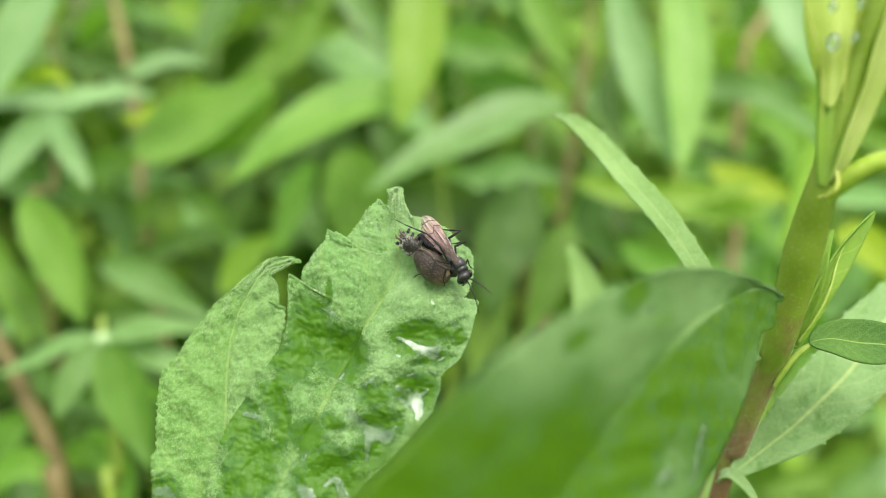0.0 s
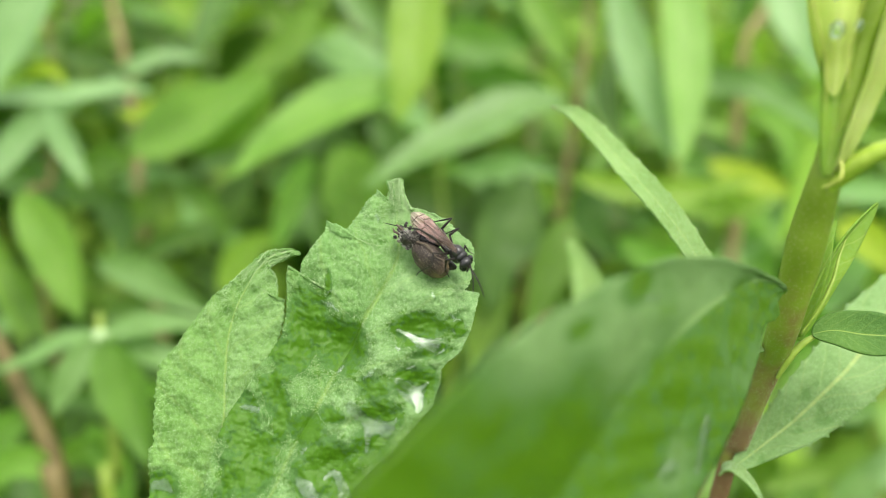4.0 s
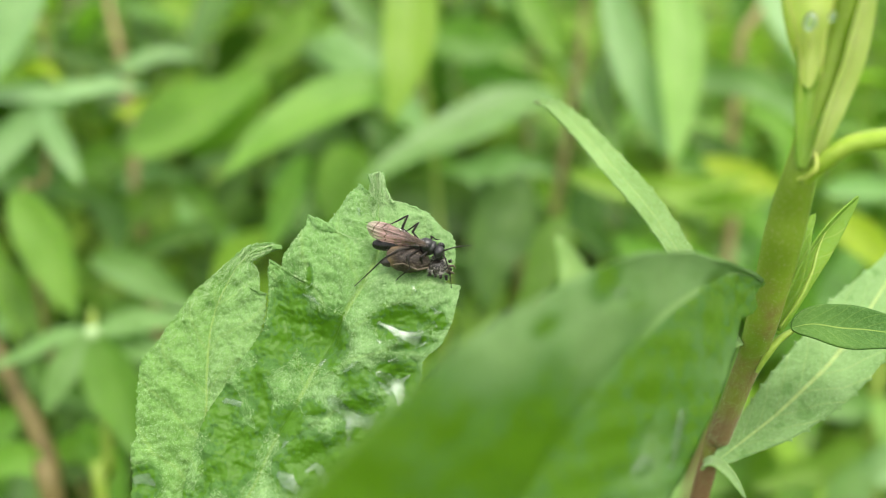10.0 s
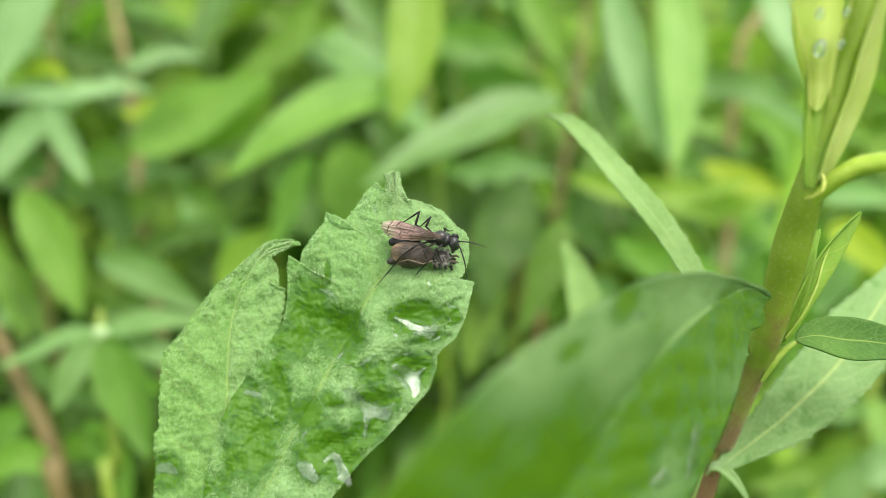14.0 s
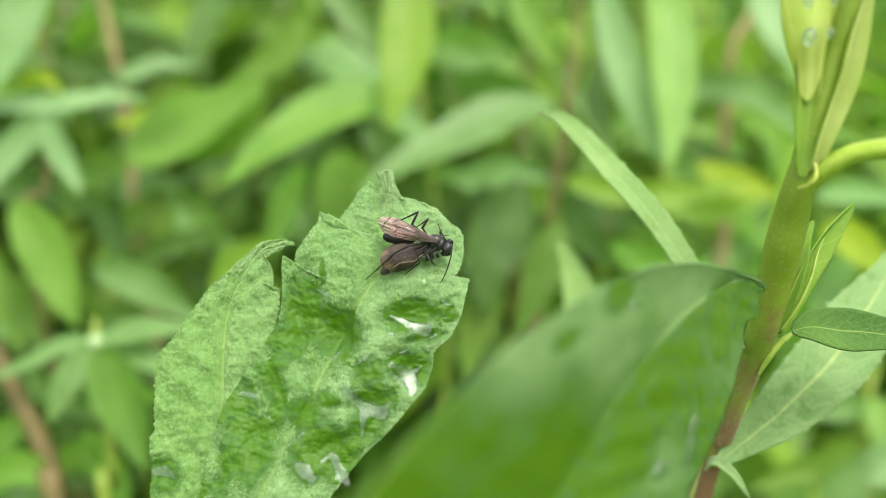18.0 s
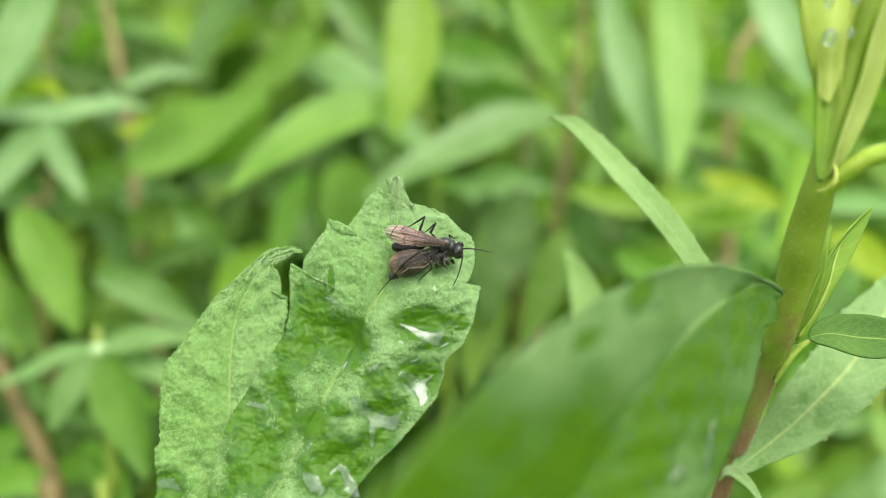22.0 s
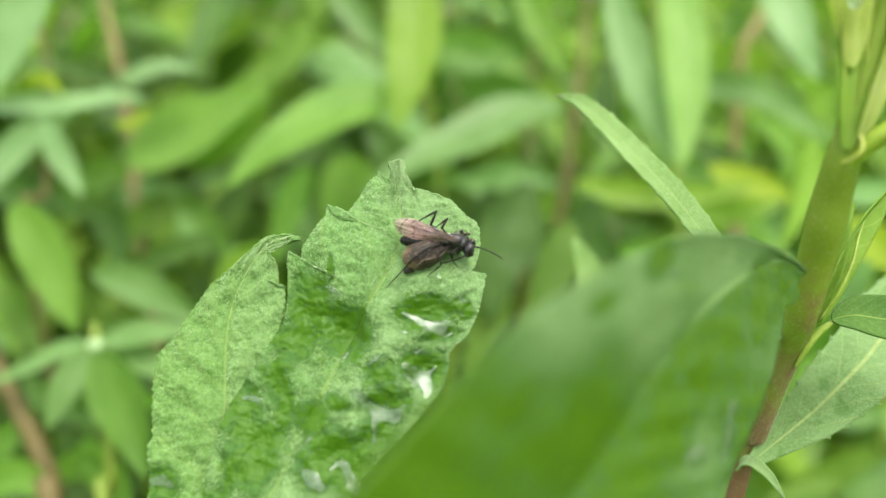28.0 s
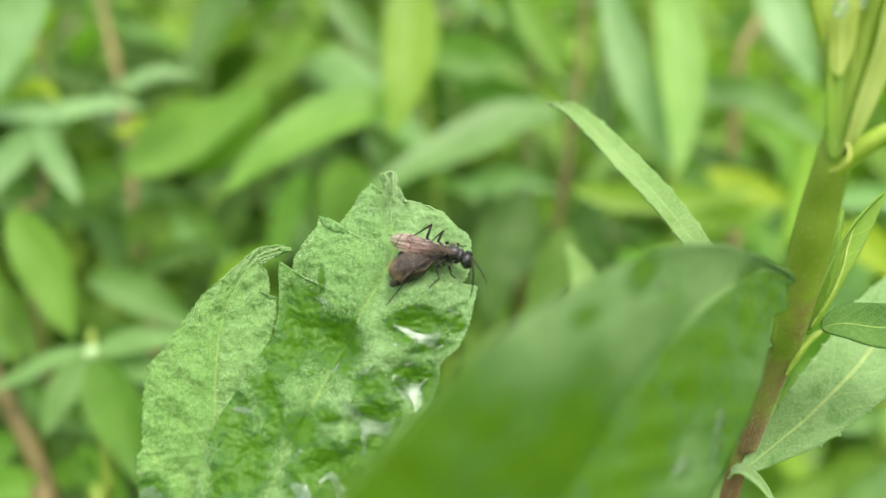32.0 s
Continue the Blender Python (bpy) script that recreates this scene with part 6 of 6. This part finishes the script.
WHORL = tall_plant("wild_plant", [(-78.3, 160.2, 545.5), (-77.6, 157.5, 540.9), (-77.2, 155.8, 527.4), (-76.1, 150.8, 507.7), (-75.4, 144.9, 491.5)], 1.4, GREEN_STEM, [
    ([(-76.3, 154.8, 542.2), (-68.9, 155.5, 544.3), (-61.3, 155.8, 545.1), (-52.2, 155.5, 544.4)], 6.3, UP, BLUISH, 0.25),
    ([(-77.2, 156.5, 541.1), (-68.4, 155.7, 538.9), (-59.5, 154.5, 535.6), (-49.9, 153.5, 532.9)], 6.2, UP, BLUISH, 0.25),
    ([(-75.6, 152.9, 542.9), (-80.0, 151.1, 538.1), (-83.4, 149.0, 532.2), (-86.1, 146.9, 526.3)], 6.8, FRONT, BLUISH, 0.25),
    ([(-77.4, 156.6, 541.6), (-84.5, 156.3, 540.6), (-92.8, 155.0, 537.0), (-101.8, 153.7, 533.4)], 4.9, UP, BLUISH, 0.25),
    ([(-74.9, 152.5, 542.0), (-70.8, 148.7, 535.2), (-66.8, 144.6, 527.8), (-63.1, 139.9, 518.7)], 12.3, FRONT, DEEP, 0.25),
    ([(-89.3, 186.7, 548.1), (-79.4, 185.7, 545.4), (-69.8, 183.8, 540.2), (-58.8, 181.7, 534.3)], 9.7, FRONT, BLUISH, 0.25),
    ([(-121.4, 176.3, 504.9), (-109.3, 174.3, 499.2), (-100.2, 172.7, 495.0), (-88.2, 171.7, 492.1)], 12.1, FRONT, SHADED, 0.25),
    ([(-100.7, 180.8, 514.3), (-96.2, 176.7, 502.9), (-90.1, 173.6, 494.3), (-82.5, 171.0, 487.2)], 9.1, FRONT, SHADED, 0.25),
    ([(-109.3, 182.0, 520.5), (-101.8, 179.9, 514.8), (-94.2, 178.6, 511.3), (-86.7, 178.4, 510.6)], 7.5, FRONT, SHADED, 0.25),
    ([(-71.6, 179.9, 514.8), (-77.6, 176.3, 504.9), (-82.1, 172.7, 495.0), (-85.9, 169.1, 485.0)], 9.1, FRONT, SHADED, 0.25),
    ([(-100.0, 228.6, 531.6), (-89.2, 230.4, 536.7), (-80.1, 231.6, 540.1), (-69.3, 233.2, 544.4)], 7.9, FRONT, SHADED, 0.25),
    ([(-79.2, 160.0, 539.0), (-76.6, 158.5, 534.8), (-68.7, 156.2, 528.7), (-63.5, 155.8, 527.4)], 5.2, FRONT, MIDDLE, 0.25),
    ([(-87.3, 163.4, 513.3), (-83.1, 161.5, 508.1), (-78.9, 159.1, 501.5), (-77.5, 155.3, 491.0)], 8.4, FRONT, MIDDLE, 0.25),
], "young plant with a whorl of bluish green leaves")
part("bud", lump((-3.0, -30.9, 546.9), (1.7, 1.7, 1.4), rough=0.4), HAIR, WHORL, "pale bud in the heart of the whorl")


# ---- the thicket further back ----
def make_stock():
    """Four leaves along +y, 80 mm long, to be used again and again."""
    stock = []
    for width, droop, fold in ((20, 18, 0.3), (26, 30, 0.25), (16, 8, 0.4), (22, 44, 0.2)):
        rib = [(0, 0, 0), (0, 20, 8), (0, 45, 8 - droop * 0.3), (0, 66, -droop * 0.6), (0, 84, -droop)]
        stock.append(lance(rib, width, (0, 0, 1), (0, 0, 0), fold=fold, along=14, across=4))
    out = []
    for data in stock:
        for material in (MIDDLE, DEEP, FRESH, BLUISH, PALE, SHADED):
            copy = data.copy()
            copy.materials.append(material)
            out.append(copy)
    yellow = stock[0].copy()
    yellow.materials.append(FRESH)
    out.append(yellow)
    return out


STOCK = make_stock()


def thicket_plant(x, y, height, lean, rng, leaf_count):
    plant = thing("thicket_plant", (x, y, -4), "upright leafy weed in the dense green thicket", "plant", "thicket")
    tip = Vector((lean[0], lean[1], height + 4))
    stem = [Vector((0, 0, 0)), tip * 0.4 + Vector((rng.uniform(-8, 8), 0, 0)), tip * 0.75, tip]
    part("stem", tube(stem, [(0, 2.4), (0.7, 1.5), (1, 0.5)], 6, 10), rng.choice((BROWN_STEM, GREEN_STEM, GREEN_STEM)), plant)
    for i in range(leaf_count):
        s = 0.35 + 0.65 * (i + rng.random() * 0.6) / leaf_count
        p = curve_at(stem, min(s, 1.0)) * 0.001
        # Plants to the left take darker leaf colours, shade put in by material.
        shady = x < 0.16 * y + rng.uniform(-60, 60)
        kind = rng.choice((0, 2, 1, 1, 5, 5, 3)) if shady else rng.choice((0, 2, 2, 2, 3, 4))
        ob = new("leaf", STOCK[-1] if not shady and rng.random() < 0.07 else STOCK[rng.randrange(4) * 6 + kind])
        ob.parent = plant
        size = rng.uniform(0.45, 0.85) * (1 + y * 0.0005) * (1.1 - 0.4 * max(0, s - 0.7))
        ob.matrix_basis = Matrix.Translation(p) @ Matrix.Rotation(i * 2.4 + rng.uniform(-0.5, 0.5), 4, "Z") @ Matrix.Rotation(rng.uniform(-0.6, 0.55), 4, "X") @ Matrix.Rotation(rng.uniform(-0.4, 0.4), 4, "Y") @ Matrix.Scale(size, 4)
    return plant


def build_thicket():
    rng = random.Random(7)
    for ring, (near, far, count, high) in enumerate(((335, 410, 36, 590), (405, 510, 40, 620), (480, 660, 38, 680), (660, 950, 40, 760), (950, 1400, 40, 860))):
        for k in range(count):
            d = rng.uniform(near, far)
            half = d * 0.72 + 60
            x = -half + 2 * half * (k + rng.random()) / count
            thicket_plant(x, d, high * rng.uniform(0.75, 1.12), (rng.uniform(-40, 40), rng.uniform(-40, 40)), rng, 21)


build_thicket()


def build_far_foliage():
    """The dense growth further off, joined, with gaps."""
    rng = random.Random(11)
    verts, faces = [], []
    for k in range(14000):
        y = rng.uniform(1.5, 4.5)
        x = rng.uniform(-1, 1) * (1.4 + y * 0.9)
        z = rng.uniform(0.02, 0.25 + 0.42 * y)
        size = rng.uniform(0.03, 0.07)
        m = Matrix.Translation((x, y, z)) @ Euler((rng.uniform(-0.9, 0.5), rng.uniform(-0.5, 0.5), rng.uniform(0, 6.28))).to_matrix().to_4x4()
        n = len(verts)
        for px, py, pz in ((0, 0, 0), (0.16, 0.4, 0.06), (0, 0.45, 0), (-0.16, 0.4, 0.06), (0.1, 0.75, 0), (-0.1, 0.75, 0), (0, 1.05, -0.12)):
            verts.append(tuple(m @ (Vector((px, py, pz)) * size * 1.6)))
        faces += [(n, n + 1, n + 2), (n, n + 2, n + 3), (n + 1, n + 4, n + 2), (n + 3, n + 2, n + 5), (n + 2, n + 4, n + 6), (n + 2, n + 6, n + 5)]
    data = bpy.data.meshes.new("far_foliage")
    data.from_pydata(verts, [], faces)
    data.materials.append(FRESH)
    ob = new("far_foliage", data)
    tagged(ob, "dense green growth behind the plants", "foliage", kind="stuff")


build_far_foliage()


def build_light_block():
    """Unseen growth added beside and behind the camera to block light from there, joined."""
    rng = random.Random(19)
    verts, faces = [], []
    for k in range(5000):
        a = rng.uniform(0.75, 2 * math.pi - 0.75)
        r = rng.uniform(0.28, 2.2) ** 1.0
        x, y = r * math.sin(a), r * math.cos(a)
        z = rng.uniform(0.03, 0.42 + 0.16 * r)
        size = rng.uniform(0.04, 0.075)
        m = Matrix.Translation((x, y, z)) @ Euler((rng.uniform(-0.9, 0.5), rng.uniform(-0.5, 0.5), rng.uniform(0, 6.28))).to_matrix().to_4x4()
        n = len(verts)
        for px, py, pz in ((0, 0, 0), (0.16, 0.4, 0.06), (0, 0.45, 0), (-0.16, 0.4, 0.06), (0.1, 0.75, 0), (-0.1, 0.75, 0), (0, 1.05, -0.12)):
            verts.append(tuple(m @ (Vector((px, py, pz)) * size * 1.6)))
        faces += [(n, n + 1, n + 2), (n, n + 2, n + 3), (n + 1, n + 4, n + 2), (n + 3, n + 2, n + 5), (n + 2, n + 4, n + 6), (n + 2, n + 6, n + 5)]
    data = bpy.data.meshes.new("growth_around")
    data.from_pydata(verts, [], faces)
    data.materials.append(MIDDLE)
    tagged(new("growth_around", data), "unseen growth added around the camera to block low light", "foliage", kind="stuff")


build_light_block()


# ---- what moves: the leaf sways, the wasp turns its spider round ----
SWAY = [
    (0, pose(-0.01679, 0.05782, 0.56658, -0.000, -0.001, 0.000)),
    (0.5, pose(-0.01661, 0.05785, 0.56669, -0.000, -0.188, 0.069)),
    (1, pose(-0.01661, 0.05795, 0.56695, -0.000, -0.349, 0.127)),
    (1.5, pose(-0.01685, 0.05790, 0.56680, -0.000, 0.315, -0.115)),
    (2, pose(-0.01689, 0.05792, 0.56688, -0.001, 0.405, -0.147)),
    (2.5, pose(-0.01676, 0.05789, 0.56679, -0.000, 0.295, -0.107)),
    (3, pose(-0.01677, 0.05787, 0.56673, -0.000, 0.240, -0.087)),
    (3.5, pose(-0.01690, 0.05785, 0.56669, -0.000, 0.173, -0.063)),
    (5.5, pose(-0.01681, 0.05773, 0.56635, -0.000, 0.359, -0.131)),
    (6, pose(-0.01669, 0.05770, 0.56625, -0.000, 0.306, -0.111)),
    (6.5, pose(-0.01679, 0.05786, 0.56669, -0.000, 0.296, -0.108)),
    (7, pose(-0.01670, 0.05794, 0.56691, -0.000, 0.147, -0.054)),
    (7.5, pose(-0.01663, 0.05792, 0.56687, -0.000, 0.114, -0.041)),
    (8, pose(-0.01646, 0.05799, 0.56706, -0.000, 0.092, -0.034)),
    (8.5, pose(-0.01651, 0.05786, 0.56671, -0.000, 0.076, -0.028)),
    (9, pose(-0.01667, 0.05778, 0.56648, -0.000, 0.332, -0.121)),
    (9.5, pose(-0.01660, 0.05781, 0.56656, -0.000, 0.255, -0.093)),
    (10, pose(-0.01646, 0.05783, 0.56663, -0.000, -0.123, 0.045)),
    (10.5, pose(-0.01661, 0.05790, 0.56680, -0.000, 0.070, -0.025)),
    (11, pose(-0.01669, 0.05776, 0.56642, -0.000, 0.071, -0.026)),
    (11.5, pose(-0.01677, 0.05781, 0.56655, -0.000, 0.346, -0.126)),
    (12, pose(-0.01683, 0.05793, 0.56690, -0.000, 0.197, -0.072)),
    (12.5, pose(-0.01641, 0.05799, 0.56707, -0.001, -0.442, 0.161)),
    (13, pose(-0.01656, 0.05803, 0.56716, -0.000, -0.293, 0.107)),
    (13.5, pose(-0.01642, 0.05811, 0.56739, -0.001, -0.457, 0.166)),
    (14, pose(-0.01674, 0.05833, 0.56799, -0.000, -0.280, 0.102)),
    (14.5, pose(-0.01658, 0.05830, 0.56791, -0.001, -0.518, 0.188)),
    (16.5, pose(-0.01679, 0.05815, 0.56751, -0.000, -0.125, 0.046)),
    (17, pose(-0.01679, 0.05821, 0.56767, -0.000, -0.010, 0.003)),
    (17.5, pose(-0.01671, 0.05826, 0.56779, -0.000, -0.241, 0.088)),
    (18, pose(-0.01663, 0.05830, 0.56790, -0.000, -0.362, 0.132)),
    (18.5, pose(-0.01668, 0.05822, 0.56769, -0.000, -0.230, 0.084)),
    (19, pose(-0.01676, 0.05813, 0.56743, -0.000, -0.155, 0.057)),
    (19.5, pose(-0.01672, 0.05812, 0.56741, -0.000, -0.260, 0.095)),
    (20, pose(-0.01688, 0.05802, 0.56713, -0.000, 0.066, -0.024)),
    (20.5, pose(-0.01670, 0.05805, 0.56722, -0.000, -0.303, 0.110)),
    (21, pose(-0.01679, 0.05813, 0.56744, -0.000, -0.242, 0.088)),
    (21.5, pose(-0.01667, 0.05819, 0.56760, -0.001, -0.610, 0.222)),
    (22, pose(-0.01659, 0.05817, 0.56757, -0.001, -0.609, 0.222)),
    (22.5, pose(-0.01666, 0.05810, 0.56735, -0.001, -0.463, 0.169)),
    (23, pose(-0.01671, 0.05801, 0.56712, -0.000, -0.236, 0.086)),
    (23.5, pose(-0.01681, 0.05793, 0.56690, -0.000, -0.272, 0.099)),
    (24, pose(-0.01679, 0.05791, 0.56683, -0.000, 0.007, -0.002)),
    (24.5, pose(-0.01680, 0.05794, 0.56693, -0.000, 0.131, -0.048)),
    (25, pose(-0.01660, 0.05801, 0.56712, -0.000, -0.365, 0.133)),
    (25.5, pose(-0.01669, 0.05795, 0.56693, -0.001, -0.472, 0.172)),
    (27.5, pose(-0.01679, 0.05808, 0.56729, -0.001, -0.500, 0.182)),
    (28, pose(-0.01673, 0.05797, 0.56700, -0.001, -0.558, 0.203)),
    (28.5, pose(-0.01694, 0.05793, 0.56689, -0.000, 0.153, -0.056)),
    (29, pose(-0.01682, 0.05792, 0.56686, -0.000, -0.158, 0.058)),
    (29.5, pose(-0.01668, 0.05790, 0.56681, -0.001, -0.430, 0.157)),
    (30, pose(-0.01690, 0.05799, 0.56706, -0.000, -0.040, 0.015)),
    (30.5, pose(-0.01708, 0.05795, 0.56695, -0.001, 0.435, -0.158)),
    (31, pose(-0.01672, 0.05781, 0.56657, -0.000, 0.318, -0.116)),
    (31.5, pose(-0.01668, 0.05788, 0.56676, -0.000, 0.108, -0.039)),
    (32, pose(-0.01671, 0.05792, 0.56685, -0.000, -0.120, 0.044)),
]
VIEW = Matrix(((1, 0, 0), (0, math.sin(radians(20)), -math.cos(radians(20))), (0, math.cos(radians(20)), math.sin(radians(20)))))

# seconds, wasp's thorax, its heading, spider's abdomen, its heading (degrees in the camera's view plane)
TURNS = [
    (0, (1.60, 70.35, 592.85), -70, (-1.10, 71.45, 592.30), 137),
    (0.5, (1.50, 70.45, 593.05), -64, (-1.20, 71.45, 592.30), 139),
    (1, (1.40, 70.45, 593.15), -57, (-1.20, 71.45, 592.30), 139),
    (3, (1.40, 70.45, 593.15), -57, (-1.30, 71.35, 592.20), 139),
    (5.5, (1.40, 70.55, 593.35), -57, (-1.30, 71.35, 592.20), 137),
    (6, (1.30, 70.65, 593.25), -69, (-1.40, 71.35, 592.20), 132),
    (6.2, (1.30, 71.05, 593.05), -59, (-1.30, 71.35, 592.20), 126),
    (6.4, (1.40, 71.25, 593.70), -28, (-1.00, 71.35, 592.10), 112),
    (6.6, (1.30, 71.25, 593.60), -19, (-0.50, 71.35, 592.20), 90),
    (6.8, (1.20, 71.15, 593.40), -10, (-0.50, 71.25, 592.00), 55),
    (7, (1.18, 71.25, 593.55), 8, (-0.80, 71.35, 592.05), 18),
    (7.5, (0.77, 71.10, 593.27), -4, (-1.43, 71.26, 591.74), 6),
    (8, (0.25, 71.13, 593.30), -10, (-1.40, 71.28, 591.80), -6),
    (9, (0.49, 71.14, 593.13), -11, (-1.35, 71.19, 591.71), -10),
    (10, (0.33, 71.06, 593.06), -18, (-1.60, 71.19, 591.62), -14),
    (12, (0.20, 71.18, 593.21), -17, (-1.70, 71.20, 591.65), -12),
    (12.5, (0.21, 71.27, 593.49), -13, (-2.34, 71.20, 591.75), -8),
    (13, (0.31, 71.27, 593.67), -11, (-2.68, 71.30, 591.75), -6),
    (14.5, (0.23, 71.25, 593.42), -12, (-2.80, 71.20, 591.65), -6),
    (16.5, (-0.08, 71.02, 592.92), -22, (-3.25, 71.03, 591.36), 10),
    (17, (-0.06, 71.00, 592.82), -21, (-3.28, 71.03, 591.26), 10),
    (18, (0.27, 70.97, 592.92), -20, (-3.33, 71.04, 591.26), 16),
    (19, (0.45, 71.09, 593.04), -16, (-3.40, 71.14, 591.35), 14),
    (22, (0.20, 71.14, 593.24), -14, (-3.41, 71.13, 591.43), 13),
    (25, (0.21, 70.87, 592.61), -17, (-2.98, 71.05, 591.27), 16),
    (28, (0.82, 70.77, 592.22), -18, (-2.36, 70.92, 590.97), 20),
    (31, (1.37, 70.79, 592.22), -15, (-2.85, 70.88, 590.86), 22),
    (32, (1.37, 70.79, 592.22), -15, (-2.85, 70.88, 590.96), 22),
]


# seconds, degrees by which the large near leaf is turned about its tip to fit the camera's view
NEAR_SWAY = [(0, 0.1), (0.5, -0.1), (1, 1.1), (1.5, 1.0), (2, 0.5), (2.5, 0.8), (3, 0.8), (3.5, 0.1), (5.5, 0.1), (6, 0.3), (6.5, 0.5), (7, 1.0), (7.5, 1.2), (8, 1.4), (8.5, 0.4), (9, 0.2), (9.5, 0.6), (10, 1.1), (10.5, 0.9), (11, 0.7), (11.5, 0.1), (12, 1.3), (12.5, 1.8), (13, 1.6), (13.5, 1.6), (14, 2.4), (14.5, 2.5), (16.5, 2.9), (17, 1.9), (17.5, 2.1), (18, 2.6), (18.5, 2.2), (19, 2.1), (19.5, 1.3), (20, 1.6), (20.5, 1.4), (21, 2.3), (21.5, 2.2), (22, 2.0), (22.5, 2.1), (23, 1.4), (23.5, 0.8), (24, 0.5), (24.5, 0.7), (25, 1.8), (25.5, 1.2), (28, 0.9), (28.5, 0.7), (29, 0.5), (29.5, 1.0), (30, 0.8), (30.5, 0.4), (31, 0.8), (31.5, 0.8), (32, 1.0)]


# seconds and heading of either antenna, in degrees in the camera's view plane
FEELER_TURNS = [
    [(0, -78), (5.5, -78), (6, -62), (6.6, -85), (8, -95), (9, -80), (12, -62), (14.5, -75), (17, -88), (18, -98), (20, -65), (24, -130), (28, -150), (30, -95), (32, -88)],
    [(0, -60), (5.5, -120), (6, -140), (6.6, -60), (7, 10), (9, 10), (12, -10), (17, -13), (17.5, 40), (18, 118), (18.5, 60), (19, -10), (20, -25), (24, -10), (28, -30), (30, -80), (32, -70)],
]


def body_pose(place, heading, lean, rear=0.0):
    """A body posed in the camera's view plane: its length along the heading, its back turned up and out by lean."""
    a = radians(heading)
    ahead = VIEW @ Vector((math.cos(a), math.sin(a), 0))
    above = VIEW @ Vector((-math.sin(a), math.cos(a), 0))
    out = VIEW @ Vector((0, 0, 1))
    back = out * math.cos(lean) + above * math.sin(lean)
    left = back.cross(ahead)
    ahead, back = ahead * math.cos(rear) + back * math.sin(rear), back * math.cos(rear) - ahead * math.sin(rear)
    m = Matrix((ahead, left, back)).transposed().to_4x4()
    m.translation = mm(place)
    return m


def between(rows, t):
    """The two rows round a time and the share of the second."""
    for a, b in zip(rows, rows[1:]):
        if t <= b[0]:
            return a, b, max(0.0, (t - a[0]) / (b[0] - a[0]))
    return rows[-2], rows[-1], 1.0


def swayed(t):
    """How far the leaf has swung from its first pose."""
    a, b, k = between(SWAY, t)
    return a[1].lerp(b[1], k) @ SWAY[0][1].inverted()


def motions():
    walk(LEAF, SWAY)
    axis = VIEW @ Vector((0, 0, 1))
    walk(NEAR_BLADE, [(t, Matrix.Translation(NEAR_TIP) @ Matrix.Rotation(radians(a), 4, axis)) for t, a in NEAR_SWAY])
    wasp_rows, spider_rows = [], []
    for t in sorted({row[0] for row in SWAY} | {row[0] for row in TURNS}):
        a, b, k = between(TURNS, t)
        hold = swayed(t)
        tremble = 1.2 * math.sin(t * 7.3) + 0.8 * math.sin(t * 11.1)
        wasp_rows.append((t, hold @ body_pose(Vector(a[1]).lerp(Vector(b[1]), k), a[2] + (b[2] - a[2]) * k + tremble * 0.5, LEAN, radians(number_at([(0, 26), (6, 25), (6.5, 4), (32, 4)], t)))))
        spider_rows.append((t, hold @ body_pose(Vector(a[3]).lerp(Vector(b[3]), k), a[4] + (b[4] - a[4]) * k, radians(20))))
    walk(WASP, wasp_rows)
    walk(SPIDER_BODY, spider_rows)
    nod, pump = [], []
    for i in range(129):
        t = i * 0.25
        nod.append((t, pose(0, 0, 0, 1.5 * math.sin(t * 5.0), 2.5 * math.sin(t * 6.1) + 1.5 * math.sin(t * 9.7), 2 * math.sin(t * 3.3))))
        pump.append((t, pose(0, 0, 0, 0, 1.2 * math.sin(t * 4.3), 1.0 * math.sin(t * 2.7))))
    walk(WASP_HEAD, nod)
    walk(WASP_ABDOMEN, pump)
    out = Vector((0, -math.sin(LEAN), math.cos(LEAN)))
    for n, feeler in enumerate(FEELERS):
        rows = []
        for i in range(129):
            t = i * 0.25
            a, b, k = between(TURNS, t)
            swing = number_at(FEELER_TURNS[n], t) - (a[2] + (b[2] - a[2]) * k) + 4 * math.sin(t * 5.1 + n * 1.7) + 2 * math.sin(t * 8.3 + n)
            rows.append((t, Matrix.Translation(mm(flat(1.68, -0.5 + 0.3 * n, 0.12))) @ Matrix.Rotation(radians(swing), 4, out)))
        walk(feeler, rows)
    leg, hip = HIND_LEG
    walk(leg, [(t, Matrix.Translation(mm(hip)) @ Matrix.Rotation(radians(a), 4, out)) for t, a in ((0, -42), (6.1, -42), (6.4, -60), (6.7, -55), (7.0, -20), (9.0, -6), (32, -2))])


motions()
